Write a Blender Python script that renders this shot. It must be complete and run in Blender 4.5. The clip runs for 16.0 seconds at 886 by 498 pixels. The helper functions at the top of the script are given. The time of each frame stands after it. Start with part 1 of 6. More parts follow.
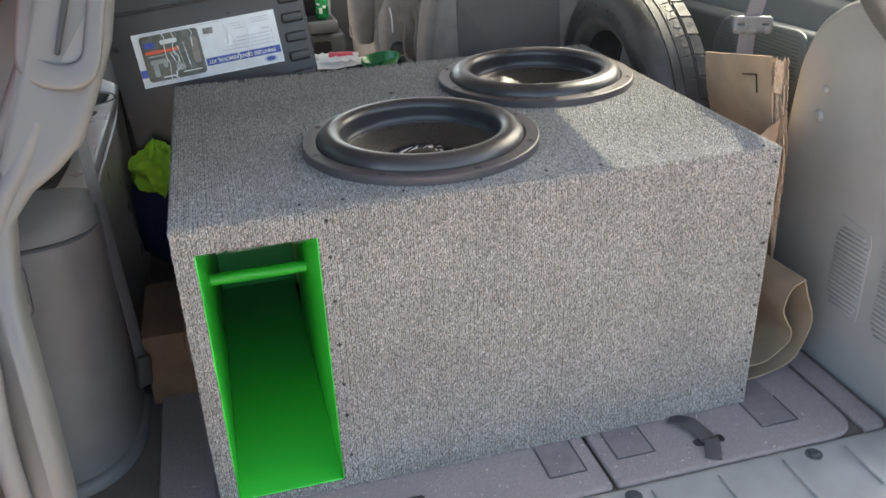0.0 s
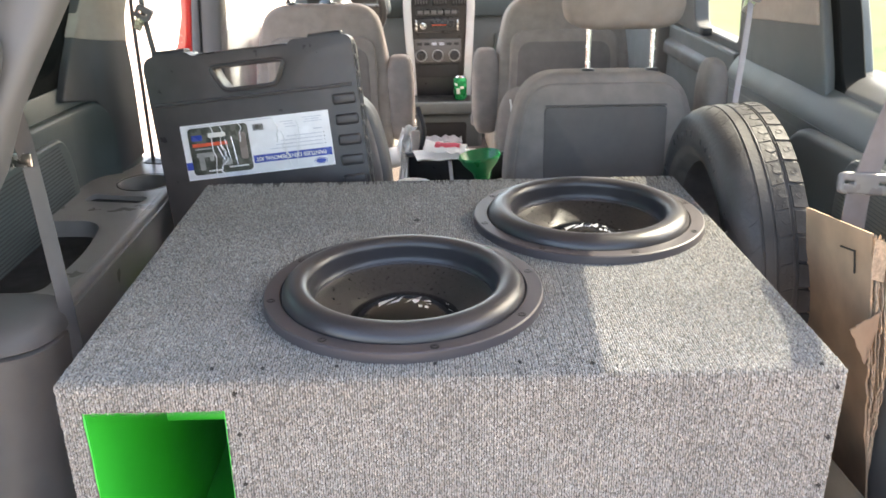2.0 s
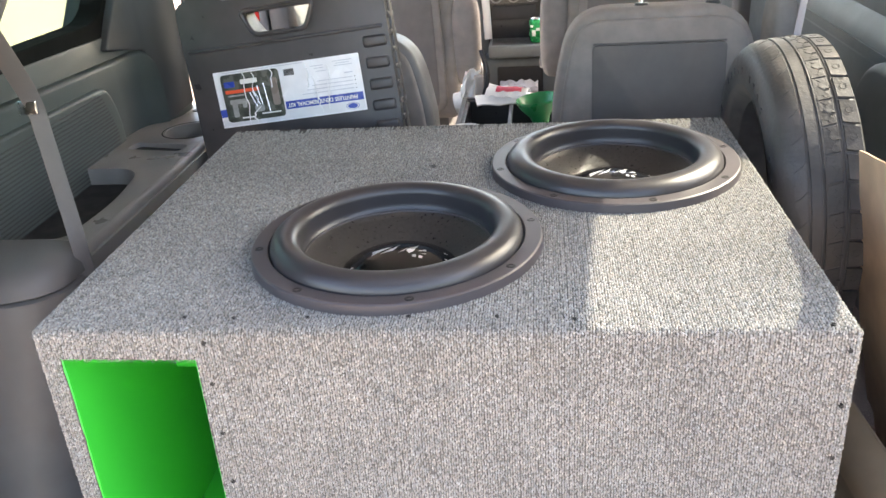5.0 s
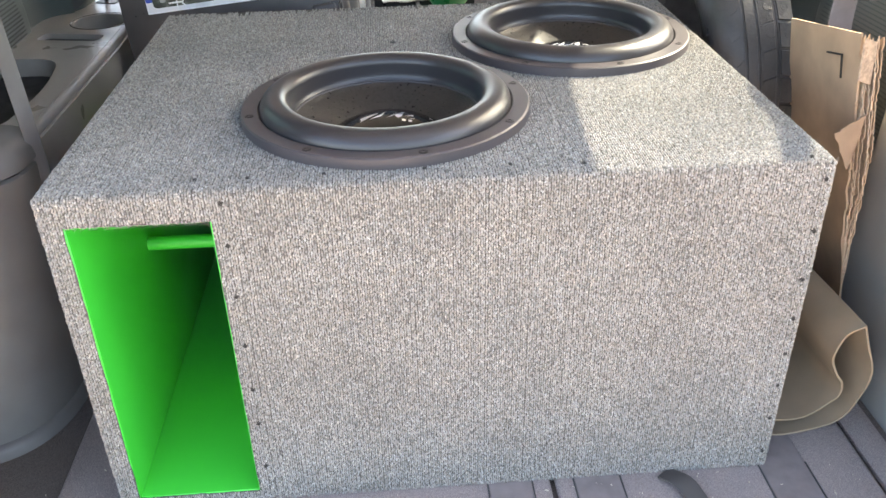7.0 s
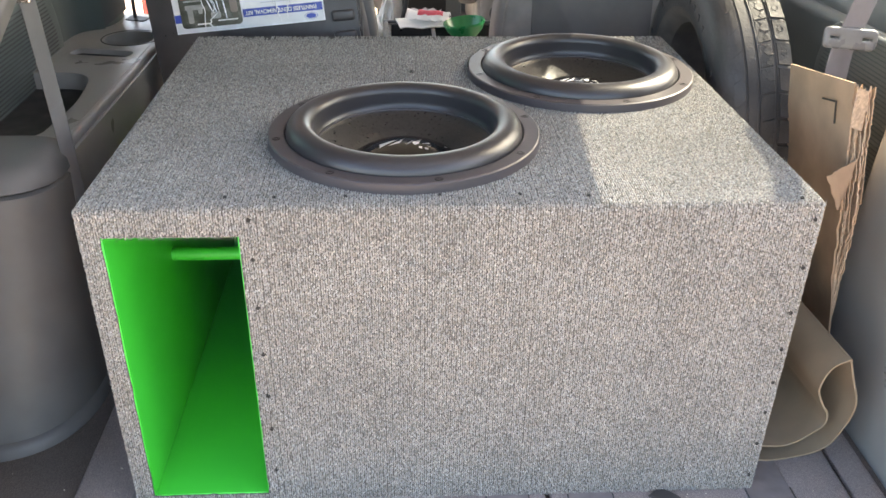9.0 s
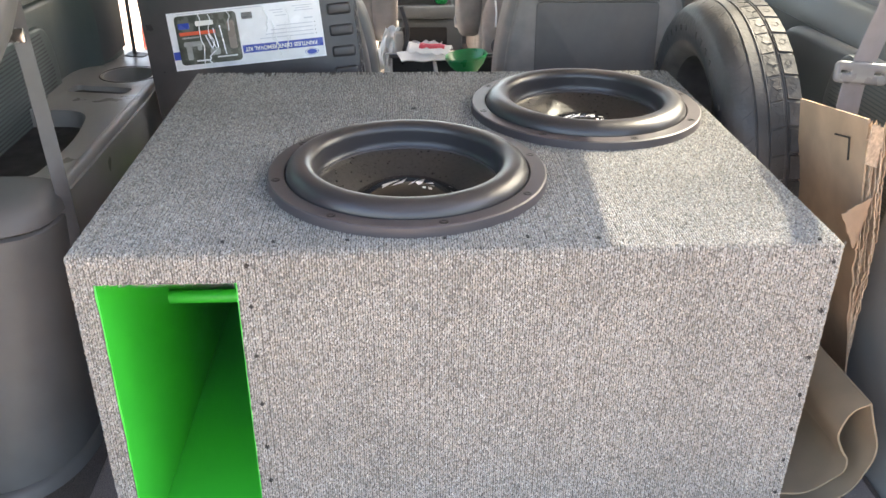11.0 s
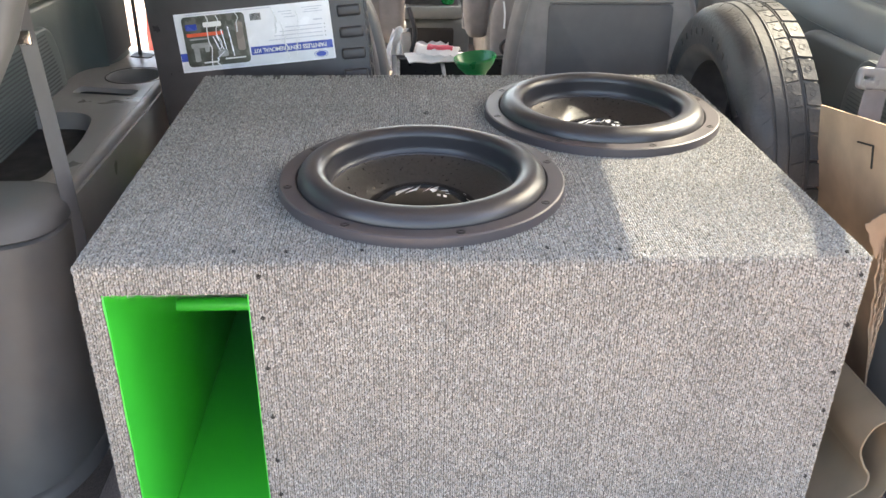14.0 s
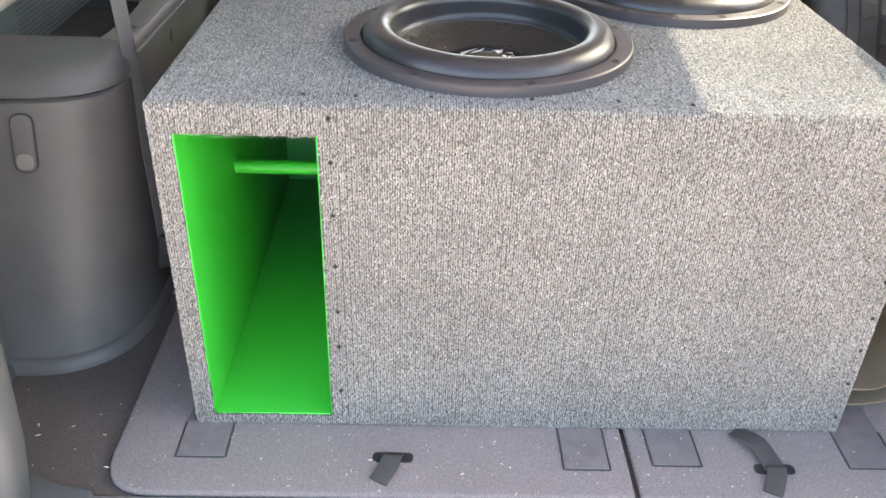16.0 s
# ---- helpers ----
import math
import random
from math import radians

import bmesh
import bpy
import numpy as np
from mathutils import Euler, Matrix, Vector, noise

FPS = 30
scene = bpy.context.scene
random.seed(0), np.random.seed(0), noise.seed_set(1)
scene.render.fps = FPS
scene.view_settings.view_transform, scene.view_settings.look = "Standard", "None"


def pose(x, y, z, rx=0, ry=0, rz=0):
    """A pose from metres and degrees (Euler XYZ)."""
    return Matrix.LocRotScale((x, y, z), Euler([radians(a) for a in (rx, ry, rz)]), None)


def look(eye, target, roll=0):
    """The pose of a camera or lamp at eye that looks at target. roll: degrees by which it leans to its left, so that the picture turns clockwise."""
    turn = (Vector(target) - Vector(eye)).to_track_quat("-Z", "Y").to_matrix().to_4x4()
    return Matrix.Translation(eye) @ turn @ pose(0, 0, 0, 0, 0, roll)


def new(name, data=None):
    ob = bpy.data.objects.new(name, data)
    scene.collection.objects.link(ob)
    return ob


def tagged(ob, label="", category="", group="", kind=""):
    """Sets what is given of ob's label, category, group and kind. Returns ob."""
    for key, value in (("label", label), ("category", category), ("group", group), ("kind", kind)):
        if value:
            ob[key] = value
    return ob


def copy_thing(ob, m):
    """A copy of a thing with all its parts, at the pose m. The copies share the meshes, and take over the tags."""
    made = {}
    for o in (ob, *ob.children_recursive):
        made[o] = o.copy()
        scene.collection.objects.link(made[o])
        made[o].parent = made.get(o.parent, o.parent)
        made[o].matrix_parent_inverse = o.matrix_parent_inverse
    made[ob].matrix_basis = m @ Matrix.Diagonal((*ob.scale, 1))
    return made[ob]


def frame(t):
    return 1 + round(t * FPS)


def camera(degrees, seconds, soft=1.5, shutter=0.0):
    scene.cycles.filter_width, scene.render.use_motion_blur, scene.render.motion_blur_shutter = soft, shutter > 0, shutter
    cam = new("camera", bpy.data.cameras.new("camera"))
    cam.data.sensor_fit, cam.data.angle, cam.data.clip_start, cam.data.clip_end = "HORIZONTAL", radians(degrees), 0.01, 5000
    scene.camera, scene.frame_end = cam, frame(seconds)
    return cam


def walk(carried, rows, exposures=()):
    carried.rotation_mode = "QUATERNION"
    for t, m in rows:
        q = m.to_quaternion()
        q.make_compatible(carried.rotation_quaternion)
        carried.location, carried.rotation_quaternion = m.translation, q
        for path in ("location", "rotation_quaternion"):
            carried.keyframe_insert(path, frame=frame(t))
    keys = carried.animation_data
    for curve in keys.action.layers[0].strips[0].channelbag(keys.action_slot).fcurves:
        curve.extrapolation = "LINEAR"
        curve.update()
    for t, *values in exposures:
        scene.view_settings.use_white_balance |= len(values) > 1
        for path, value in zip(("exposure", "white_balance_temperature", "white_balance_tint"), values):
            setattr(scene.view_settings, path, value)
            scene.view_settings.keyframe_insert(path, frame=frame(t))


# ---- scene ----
cam = camera(55.4, 16.0, shutter=0.2)
PATH = [
    (0, (0.108, -1.056, 0.943), (0.553, 0.678, 0.051), -2.3),
    (0.1, (0.137, -1.046, 0.942), (0.567, 0.700, 0.063), -1.9),
    (0.5, (0.315, -1.008, 0.945), (0.632, 0.771, 0.089), -0.1),
    (1, (0.396, -0.942, 0.96), (0.559, 0.848, 0.084), 0.1),
    (1.5, (0.381, -0.858, 0.972), (0.582, 0.922, 0.083), -0.6),
    (2, (0.446, -0.841, 0.99), (0.474, 1.009, 0.231), -0.8),
    (2.5, (0.523, -0.852, 0.987), (0.393, 1.012, 0.274), -1.4),
    (3, (0.546, -0.857, 0.977), (0.39, 0.998, 0.244), -1.9),
    (3.2, (0.542, -0.849, 0.970), (0.394, 0.997, 0.216), -1.7),
    (5.3, (0.602, -0.782, 0.957), (0.358, 0.993, 0.068), -3.9),
    (5.5, (0.591, -0.782, 0.947), (0.359, 0.981, 0.031), -3.3),
    (6, (0.506, -0.806, 0.919), (0.414, 0.937, -0.057), -1.7),
    (6.5, (0.416, -0.835, 0.907), (0.507, 0.907, -0.07), -0.3),
    (7, (0.413, -0.856, 0.907), (0.518, 0.857, -0.119), -1.3),
    (7.5, (0.4, -0.88, 0.912), (0.516, 0.824, -0.128), 0.1),
    (8, (0.394, -0.906, 0.922), (0.519, 0.794, -0.124), 1.1),
    (8.5, (0.395, -0.917, 0.934), (0.509, 0.802, -0.081), 1.1),
    (9, (0.398, -0.91, 0.944), (0.5, 0.826, -0.044), 0.9),
    (11.5, (0.395, -0.866, 0.945), (0.492, 0.905, 0.02), 0.4),
    (12, (0.397, -0.868, 0.947), (0.476, 0.906, 0.025), 0.4),
    (12.5, (0.398, -0.868, 0.945), (0.469, 0.908, 0.027), 0.3),
    (13, (0.397, -0.862, 0.943), (0.464, 0.911, 0.02), 0.3),
    (13.5, (0.395, -0.853, 0.94), (0.465, 0.916, 0.011), 0.2),
    (14, (0.378, -0.838, 0.944), (0.476, 0.929, 0.012), 0.8),
    (14.5, (0.343, -0.82, 0.919), (0.476, 0.95, -0.004), 2.2),
    (15, (0.325, -0.823, 0.883), (0.415, 0.941, -0.056), 2.8),
    (15.5, (0.312, -0.847, 0.856), (0.382, 0.864, -0.177), 3.4),
    (16, (0.328, -0.884, 0.856), (0.371, 0.807, -0.21), 1.9),
]
walk(cam, [(t, look(eye, target, roll)) for t, eye, target, roll in PATH], [(0.0, 2.71, 7450, 9), (0.5, 2.85, 7450, 9), (1.0, 3.09, 7450, 11), (1.5, 3.10, 7450, 12), (3.0, 3.35, 7450, 12), (5.5, 3.33, 7500, 12), (6.0, 3.47, 7650, 11), (7.5, 3.45, 7750, 11), (8.5, 3.39, 7850, 11), (9.0, 3.20, 7850, 11), (11.5, 3.31, 7650, 12), (13.5, 3.28, 7650, 12), (15.0, 3.43, 7700, 12), (15.5, 3.55, 7700, 12), (16.0, 3.47, 7700, 11)])

# ---------- world, sun ----------
SUN_TO = Vector((0.62, 0.42, 0.67)).normalized()
world = bpy.data.worlds.new("sky")
scene.world = world
world.use_nodes = True
wn = world.node_tree.nodes
sky = wn.new("ShaderNodeTexSky")
sky.sky_type, sky.sun_disc = "NISHITA", False
sky.sun_elevation = math.asin(SUN_TO.z)
sky.sun_rotation = math.atan2(SUN_TO.x, SUN_TO.y)
sky.dust_density, sky.air_density = 3.0, 0.92
wn["Background"].inputs[1].default_value = 0.15
world.node_tree.links.new(sky.outputs[0], wn["Background"].inputs[0])
sun = new("sun", bpy.data.lights.new("sun", "SUN"))
sun.data.energy, sun.data.angle, sun.data.color = 2.15, radians(0.6), (1.0, 0.94, 0.85)
sun.matrix_world = look(SUN_TO * 20, (0, 0, 0))

# ---------- materials ----------


def material(name, color, rough=0.6, metal=0.0, var=0.12, scale=30.0, bump=0.15, bscale=400.0, bdist=0.0006, spec=0.5, coat=0.0, tint=None, rvar=0.1):
    """A painted, moulded or cast surface: broad stains, fine grain and fine relief."""
    m = bpy.data.materials.new(name)
    m.use_nodes = True
    nt = m.node_tree
    b = nt.nodes["Principled BSDF"]
    link = nt.links.new
    tc = nt.nodes.new("ShaderNodeTexCoord")
    big = nt.nodes.new("ShaderNodeTexNoise")
    big.inputs["Scale"].default_value, big.inputs["Detail"].default_value = scale, 5
    link(tc.outputs["Object"], big.inputs["Vector"])
    mix = nt.nodes.new("ShaderNodeMix")
    mix.data_type = "RGBA"
    lo = tuple(c * (1 - var) for c in color)
    hi = tint or tuple(min(1, c * (1 + var)) for c in color)
    mix.inputs[6].default_value, mix.inputs[7].default_value = (*lo, 1), (*hi, 1)
    ramp = nt.nodes.new("ShaderNodeMapRange")
    ramp.inputs[1].default_value, ramp.inputs[2].default_value = 0.3, 0.7
    link(big.outputs[0], ramp.inputs[0])
    link(ramp.outputs[0], mix.inputs[0])
    link(mix.outputs[2], b.inputs["Base Color"])
    rr = nt.nodes.new("ShaderNodeMapRange")
    rr.inputs[1].default_value, rr.inputs[2].default_value = 0.3, 0.7
    rr.inputs[3].default_value, rr.inputs[4].default_value = max(0.02, rough - rvar), min(1, rough + rvar)
    link(big.outputs[0], rr.inputs[0])
    link(rr.outputs[0], b.inputs["Roughness"])
    fine = nt.nodes.new("ShaderNodeTexNoise")
    fine.inputs["Scale"].default_value, fine.inputs["Detail"].default_value = bscale, 3
    link(tc.outputs["Object"], fine.inputs["Vector"])
    bp = nt.nodes.new("ShaderNodeBump")
    bp.inputs["Strength"].default_value, bp.inputs["Distance"].default_value = bump, bdist
    link(fine.outputs[0], bp.inputs["Height"])
    link(bp.outputs[0], b.inputs["Normal"])
    b.inputs["Metallic"].default_value = metal
    b.inputs["Specular IOR Level"].default_value = spec
    b.inputs["Coat Weight"].default_value = coat
    b.inputs["Coat Roughness"].default_value = 0.12
    return m


def carpet_material(name, dark, mid, light, pitch, rib, relief, cell=1.0, gap=0.4, tinge=0.0, mottle=0.15):
    """Looped pile carpet: rows of loops along one way, heathered yarn, trodden broad patches."""
    m = bpy.data.materials.new(name)
    m.use_nodes = True
    nt = m.node_tree
    b = nt.nodes["Principled BSDF"]
    link = nt.links.new

    def math_node(op, a, c):
        n = nt.nodes.new("ShaderNodeMath")
        n.operation = op
        for k, v in ((0, a), (1, c)):
            if isinstance(v, (int, float)):
                n.inputs[k].default_value = v
            else:
                link(v, n.inputs[k])
        return n.outputs[0]

    tc = nt.nodes.new("ShaderNodeTexCoord")
    warp = nt.nodes.new("ShaderNodeTexNoise")
    warp.inputs["Scale"].default_value, warp.inputs["Detail"].default_value = 60, 2
    link(tc.outputs["Object"], warp.inputs["Vector"])
    sep = nt.nodes.new("ShaderNodeSeparateXYZ")
    link(tc.outputs["Object"], sep.inputs[0])
    wob = math_node("MULTIPLY", math_node("SUBTRACT", warp.outputs[0], 0.5), 0.008)
    row = math_node("SINE", math_node("MULTIPLY", math_node("ADD", sep.outputs[0], wob), 2 * math.pi / pitch), 0)
    row = math_node("MULTIPLY_ADD", row, 0.5)
    row.node.inputs[2].default_value = 0.5
    vor = nt.nodes.new("ShaderNodeTexVoronoi")
    vor.inputs["Scale"].default_value = cell / pitch
    vor.voronoi_dimensions = "2D"
    lay = nt.nodes.new("ShaderNodeCombineXYZ")
    link(math_node("ADD", sep.outputs[0], wob), lay.inputs[0])
    link(math_node("ADD", sep.outputs[1], sep.outputs[2]), lay.inputs[1])
    mapn = nt.nodes.new("ShaderNodeMapping")
    vor.inputs["Randomness"].default_value = 0.55
    mapn.inputs["Scale"].default_value = (1.0, 1.16, 1.16)
    link(lay.outputs[0], mapn.inputs[0])
    link(mapn.outputs[0], vor.inputs["Vector"])
    yarn = nt.nodes.new("ShaderNodeTexNoise")
    yarn.inputs["Scale"].default_value, yarn.inputs["Detail"].default_value = 2.0 / pitch, 3
    yarn.inputs["Roughness"].default_value = 0.75
    link(tc.outputs["Object"], yarn.inputs["Vector"])
    broad = nt.nodes.new("ShaderNodeTexNoise")
    broad.inputs["Scale"].default_value, broad.inputs["Detail"].default_value = 9, 4
    link(tc.outputs["Object"], broad.inputs["Vector"])
    patch = nt.nodes.new("ShaderNodeMapRange")
    patch.inputs[1].default_value, patch.inputs[2].default_value = 0.42, 0.62
    link(broad.outputs[0], patch.inputs[0])
    loop = math_node("SUBTRACT", 1.0, math_node("MULTIPLY", vor.outputs["Distance"], 1.1))
    dmap = nt.nodes.new("ShaderNodeMapping")
    dmap.inputs["Scale"].default_value = (1.0, 0.62, 0.62)
    link(tc.outputs["Object"], dmap.inputs[0])
    dash = nt.nodes.new("ShaderNodeTexNoise")
    dash.inputs["Scale"].default_value, dash.inputs["Detail"].default_value = 1.0 / pitch, 1
    link(dmap.outputs[0], dash.inputs["Vector"])
    broken = nt.nodes.new("ShaderNodeMapRange")
    broken.inputs[1].default_value, broken.inputs[2].default_value = 0.30, 0.58
    link(dash.outputs[0], broken.inputs[0])
    stretch = math_node("MULTIPLY_ADD", patch.outputs[0], rib * 0.5)
    stretch.node.inputs[2].default_value = rib * 0.5
    valley = math_node("MULTIPLY", math_node("POWER", math_node("SUBTRACT", 1.0, row), 2.2), math_node("MULTIPLY", broken.outputs[0], stretch))
    height = math_node("SUBTRACT", math_node("MULTIPLY", loop, 0.8), math_node("MULTIPLY", valley, 0.5))
    sepc = nt.nodes.new("ShaderNodeSeparateColor")
    link(vor.outputs["Color"], sepc.inputs[0])
    between = nt.nodes.new("ShaderNodeMapRange")
    between.inputs[1].default_value, between.inputs[2].default_value = 0.30, 0.66
    link(vor.outputs["Distance"], between.inputs[0])
    tone = math_node("ADD", 0.315, math_node("MULTIPLY", sepc.outputs[0], 0.20))
    tone = math_node("ADD", tone, math_node("MULTIPLY", yarn.outputs[0], 0.40))
    tone = math_node("SUBTRACT", tone, math_node("MULTIPLY", between.outputs[0], gap))
    tone = math_node("SUBTRACT", tone, math_node("MULTIPLY", valley, 0.42))
    tone = math_node("ADD", tone, math_node("MULTIPLY", math_node("SUBTRACT", broad.outputs[0], 0.5), 0.16))
    mott = nt.nodes.new("ShaderNodeTexNoise")
    mott.inputs["Scale"].default_value, mott.inputs["Detail"].default_value = 0.42 / pitch, 3
    mott.inputs["Roughness"].default_value = 0.65
    link(tc.outputs["Object"], mott.inputs["Vector"])
    tone = math_node("ADD", tone, math_node("MULTIPLY", math_node("SUBTRACT", mott.outputs[0], 0.5), mottle))
    cr = nt.nodes.new("ShaderNodeValToRGB")
    cr.color_ramp.elements[0].position, cr.color_ramp.elements[0].color = 0.08, (*dark, 1)
    cr.color_ramp.elements[1].position, cr.color_ramp.elements[1].color = 0.78, (*light, 1)
    e = cr.color_ramp.elements.new(0.50)
    e.color = (*mid, 1)
    link(tone, cr.inputs[0])
    hue = nt.nodes.new("ShaderNodeMix")
    hue.data_type = "RGBA"
    hue.inputs[6].default_value, hue.inputs[7].default_value = (1 - tinge, 1, 1 + tinge * 1.4, 1), (1 + tinge * 1.2, 1, 1 - tinge, 1)
    cast = nt.nodes.new("ShaderNodeTexNoise")
    cast.inputs["Scale"].default_value, cast.inputs["Detail"].default_value = 7, 3
    link(tc.outputs["Object"], cast.inputs["Vector"])
    link(math_node("ADD", math_node("MULTIPLY", sepc.outputs[1], 0.5), math_node("MULTIPLY", math_node("SUBTRACT", cast.outputs[0], 0.25), 1.0)), hue.inputs[0])
    mul = nt.nodes.new("ShaderNodeMix")
    mul.data_type, mul.blend_type = "RGBA", "MULTIPLY"
    mul.inputs[0].default_value = 1.0
    link(cr.outputs[0], mul.inputs[6])
    link(hue.outputs[2], mul.inputs[7])
    link(mul.outputs[2], b.inputs["Base Color"])
    b.inputs["Roughness"].default_value = 0.95
    b.inputs["Specular IOR Level"].default_value = 0.15
    b.inputs["Sheen Weight"].default_value, b.inputs["Sheen Roughness"].default_value = 0.15, 0.5
    bp = nt.nodes.new("ShaderNodeBump")
    bp.inputs["Strength"].default_value, bp.inputs["Distance"].default_value = 1.0, relief
    link(math_node("ADD", height, math_node("MULTIPLY", yarn.outputs[0], 0.6)), bp.inputs["Height"])
    link(bp.outputs[0], b.inputs["Normal"])
    return m


def port_paint_material(name, paint, deep_green):
    """Port paint: shade far inside is mixed into the colour as darker green."""
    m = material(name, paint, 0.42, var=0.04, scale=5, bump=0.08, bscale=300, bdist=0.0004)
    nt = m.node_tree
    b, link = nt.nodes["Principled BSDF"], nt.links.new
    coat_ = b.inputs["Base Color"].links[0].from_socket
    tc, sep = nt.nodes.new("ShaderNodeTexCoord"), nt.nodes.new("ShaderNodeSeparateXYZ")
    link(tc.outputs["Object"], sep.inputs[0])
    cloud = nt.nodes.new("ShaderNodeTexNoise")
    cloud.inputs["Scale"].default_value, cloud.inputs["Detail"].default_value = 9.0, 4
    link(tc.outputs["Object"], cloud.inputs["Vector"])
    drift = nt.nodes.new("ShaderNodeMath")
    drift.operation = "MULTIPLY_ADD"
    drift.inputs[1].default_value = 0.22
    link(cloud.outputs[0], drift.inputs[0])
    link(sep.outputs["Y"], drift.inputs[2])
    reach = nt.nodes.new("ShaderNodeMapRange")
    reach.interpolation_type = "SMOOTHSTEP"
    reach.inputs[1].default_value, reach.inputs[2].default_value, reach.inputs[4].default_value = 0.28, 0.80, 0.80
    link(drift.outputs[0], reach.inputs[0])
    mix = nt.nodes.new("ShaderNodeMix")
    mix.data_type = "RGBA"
    mix.inputs[7].default_value = (*deep_green, 1)
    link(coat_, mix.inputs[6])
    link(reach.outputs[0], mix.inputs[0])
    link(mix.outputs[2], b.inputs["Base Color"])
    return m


def loop_material(name):
    """Heathered wool loops: each loop has its own tone and cast, with broad trodden patches."""
    m = bpy.data.materials.new(name)
    m.use_nodes = True
    nt = m.node_tree
    b, link = nt.nodes["Principled BSDF"], nt.links.new
    geo, tc = nt.nodes.new("ShaderNodeNewGeometry"), nt.nodes.new("ShaderNodeTexCoord")
    ramp = nt.nodes.new("ShaderNodeValToRGB")
    tones = ((0.0, 0.120), (0.12, 0.176), (0.35, 0.226), (0.70, 0.267), (0.92, 0.308), (1.0, 0.39))
    while len(ramp.color_ramp.elements) < len(tones):
        ramp.color_ramp.elements.new(0.5)
    for e, (p, v) in zip(ramp.color_ramp.elements, tones):
        e.position, e.color = p, (v, v * 0.970, v * 0.925, 1)
    link(geo.outputs["Random Per Island"], ramp.inputs[0])
    scaled = nt.nodes.new("ShaderNodeMath")
    scaled.operation = "MULTIPLY"
    scaled.inputs[1].default_value = 917.0
    link(geo.outputs["Random Per Island"], scaled.inputs[0])
    dice = nt.nodes.new("ShaderNodeTexWhiteNoise")
    dice.noise_dimensions = "1D"
    link(scaled.outputs[0], dice.inputs["W"])
    hue = nt.nodes.new("ShaderNodeMix")
    hue.data_type = "RGBA"
    hue.inputs[6].default_value, hue.inputs[7].default_value = (0.94, 1.0, 1.05, 1), (1.06, 1.0, 0.94, 1)
    link(dice.outputs["Value"], hue.inputs[0])
    out = hue.outputs[2]
    for scale, lo, hi in ((7.0, 0.90, 1.10), (70.0, 0.92, 1.08), (1100.0, 0.74, 1.26)):
        nz, mr, mul = nt.nodes.new("ShaderNodeTexNoise"), nt.nodes.new("ShaderNodeMapRange"), nt.nodes.new("ShaderNodeMix")
        nz.inputs["Scale"].default_value, nz.inputs["Detail"].default_value = scale, 3
        link(tc.outputs["Object"], nz.inputs["Vector"])
        mr.inputs[1].default_value, mr.inputs[2].default_value, mr.inputs[3].default_value, mr.inputs[4].default_value = 0.3, 0.7, lo, hi
        link(nz.outputs[0], mr.inputs[0])
        mul.data_type, mul.blend_type = "RGBA", "MULTIPLY"
        mul.inputs[0].default_value = 1.0
        link(out, mul.inputs[6])
        link(mr.outputs[0], mul.inputs[7])
        out = mul.outputs[2]
    mul = nt.nodes.new("ShaderNodeMix")
    mul.data_type, mul.blend_type = "RGBA", "MULTIPLY"
    mul.inputs[0].default_value = 1.0
    link(ramp.outputs[0], mul.inputs[6])
    link(out, mul.inputs[7])
    link(mul.outputs[2], b.inputs["Base Color"])
    b.inputs["Roughness"].default_value, b.inputs["Specular IOR Level"].default_value = 0.95, 0.15
    b.inputs["Sheen Weight"].default_value, b.inputs["Sheen Roughness"].default_value = 0.1, 0.5
    return m


def glass_material(name, tint=(0.9, 0.95, 0.93)):
    m = bpy.data.materials.new(name)
    m.use_nodes = True
    b = m.node_tree.nodes["Principled BSDF"]
    b.inputs["Base Color"].default_value = (*tint, 1)
    b.inputs["Transmission Weight"].default_value, b.inputs["Roughness"].default_value, b.inputs["IOR"].default_value = 1.0, 0.02, 1.05
    return m


def tinted_pane(name, tint):
    """Dark privacy glass that lets a part of the light through, with a gloss."""
    m = bpy.data.materials.new(name)
    m.use_nodes = True
    nt = m.node_tree
    nt.nodes.remove(nt.nodes["Principled BSDF"])
    tr, gl_, mx = (nt.nodes.new("ShaderNode" + k) for k in ("BsdfTransparent", "BsdfGlossy", "MixShader"))
    tr.inputs[0].default_value = (*tint, 1)
    gl_.inputs["Roughness"].default_value = 0.02
    mx.inputs[0].default_value = 0.04
    nt.links.new(tr.outputs[0], mx.inputs[1])
    nt.links.new(gl_.outputs[0], mx.inputs[2])
    nt.links.new(mx.outputs[0], nt.nodes["Material Output"].inputs[0])
    return m


M_PANE = tinted_pane("privacy glass", (0.83, 0.86, 0.85))
M_BACKING = material("dark carpet backing", (0.088, 0.084, 0.080), 0.95, var=0.3, scale=120, bump=0.6, bscale=700, bdist=0.001, spec=0.1)
M_LOOPS = loop_material("grey heather loop pile")
M_FLOOR = carpet_material("worn grey floor carpet", (0.118, 0.098, 0.093), (0.212, 0.178, 0.170), (0.33, 0.277, 0.263), 0.0018, 0.25, 0.0006, 1.0, 0.3)
M_WELL = carpet_material("dark brown-grey floor carpet", (0.050, 0.040, 0.035), (0.105, 0.084, 0.074), (0.17, 0.14, 0.125), 0.0018, 0.25, 0.0006, 1.0, 0.3)
M_GREEN = material("green paint", (0.020, 0.50, 0.052), 0.40, var=0.04, scale=5, bump=0.05, bscale=300, bdist=0.0004)
# Second green is darker: the port's inner shade, put into the colour.
M_PORT_SHADED = port_paint_material("green port paint with depth shade in the colour", (0.020, 0.50, 0.052), (0.020, 0.230, 0.080))
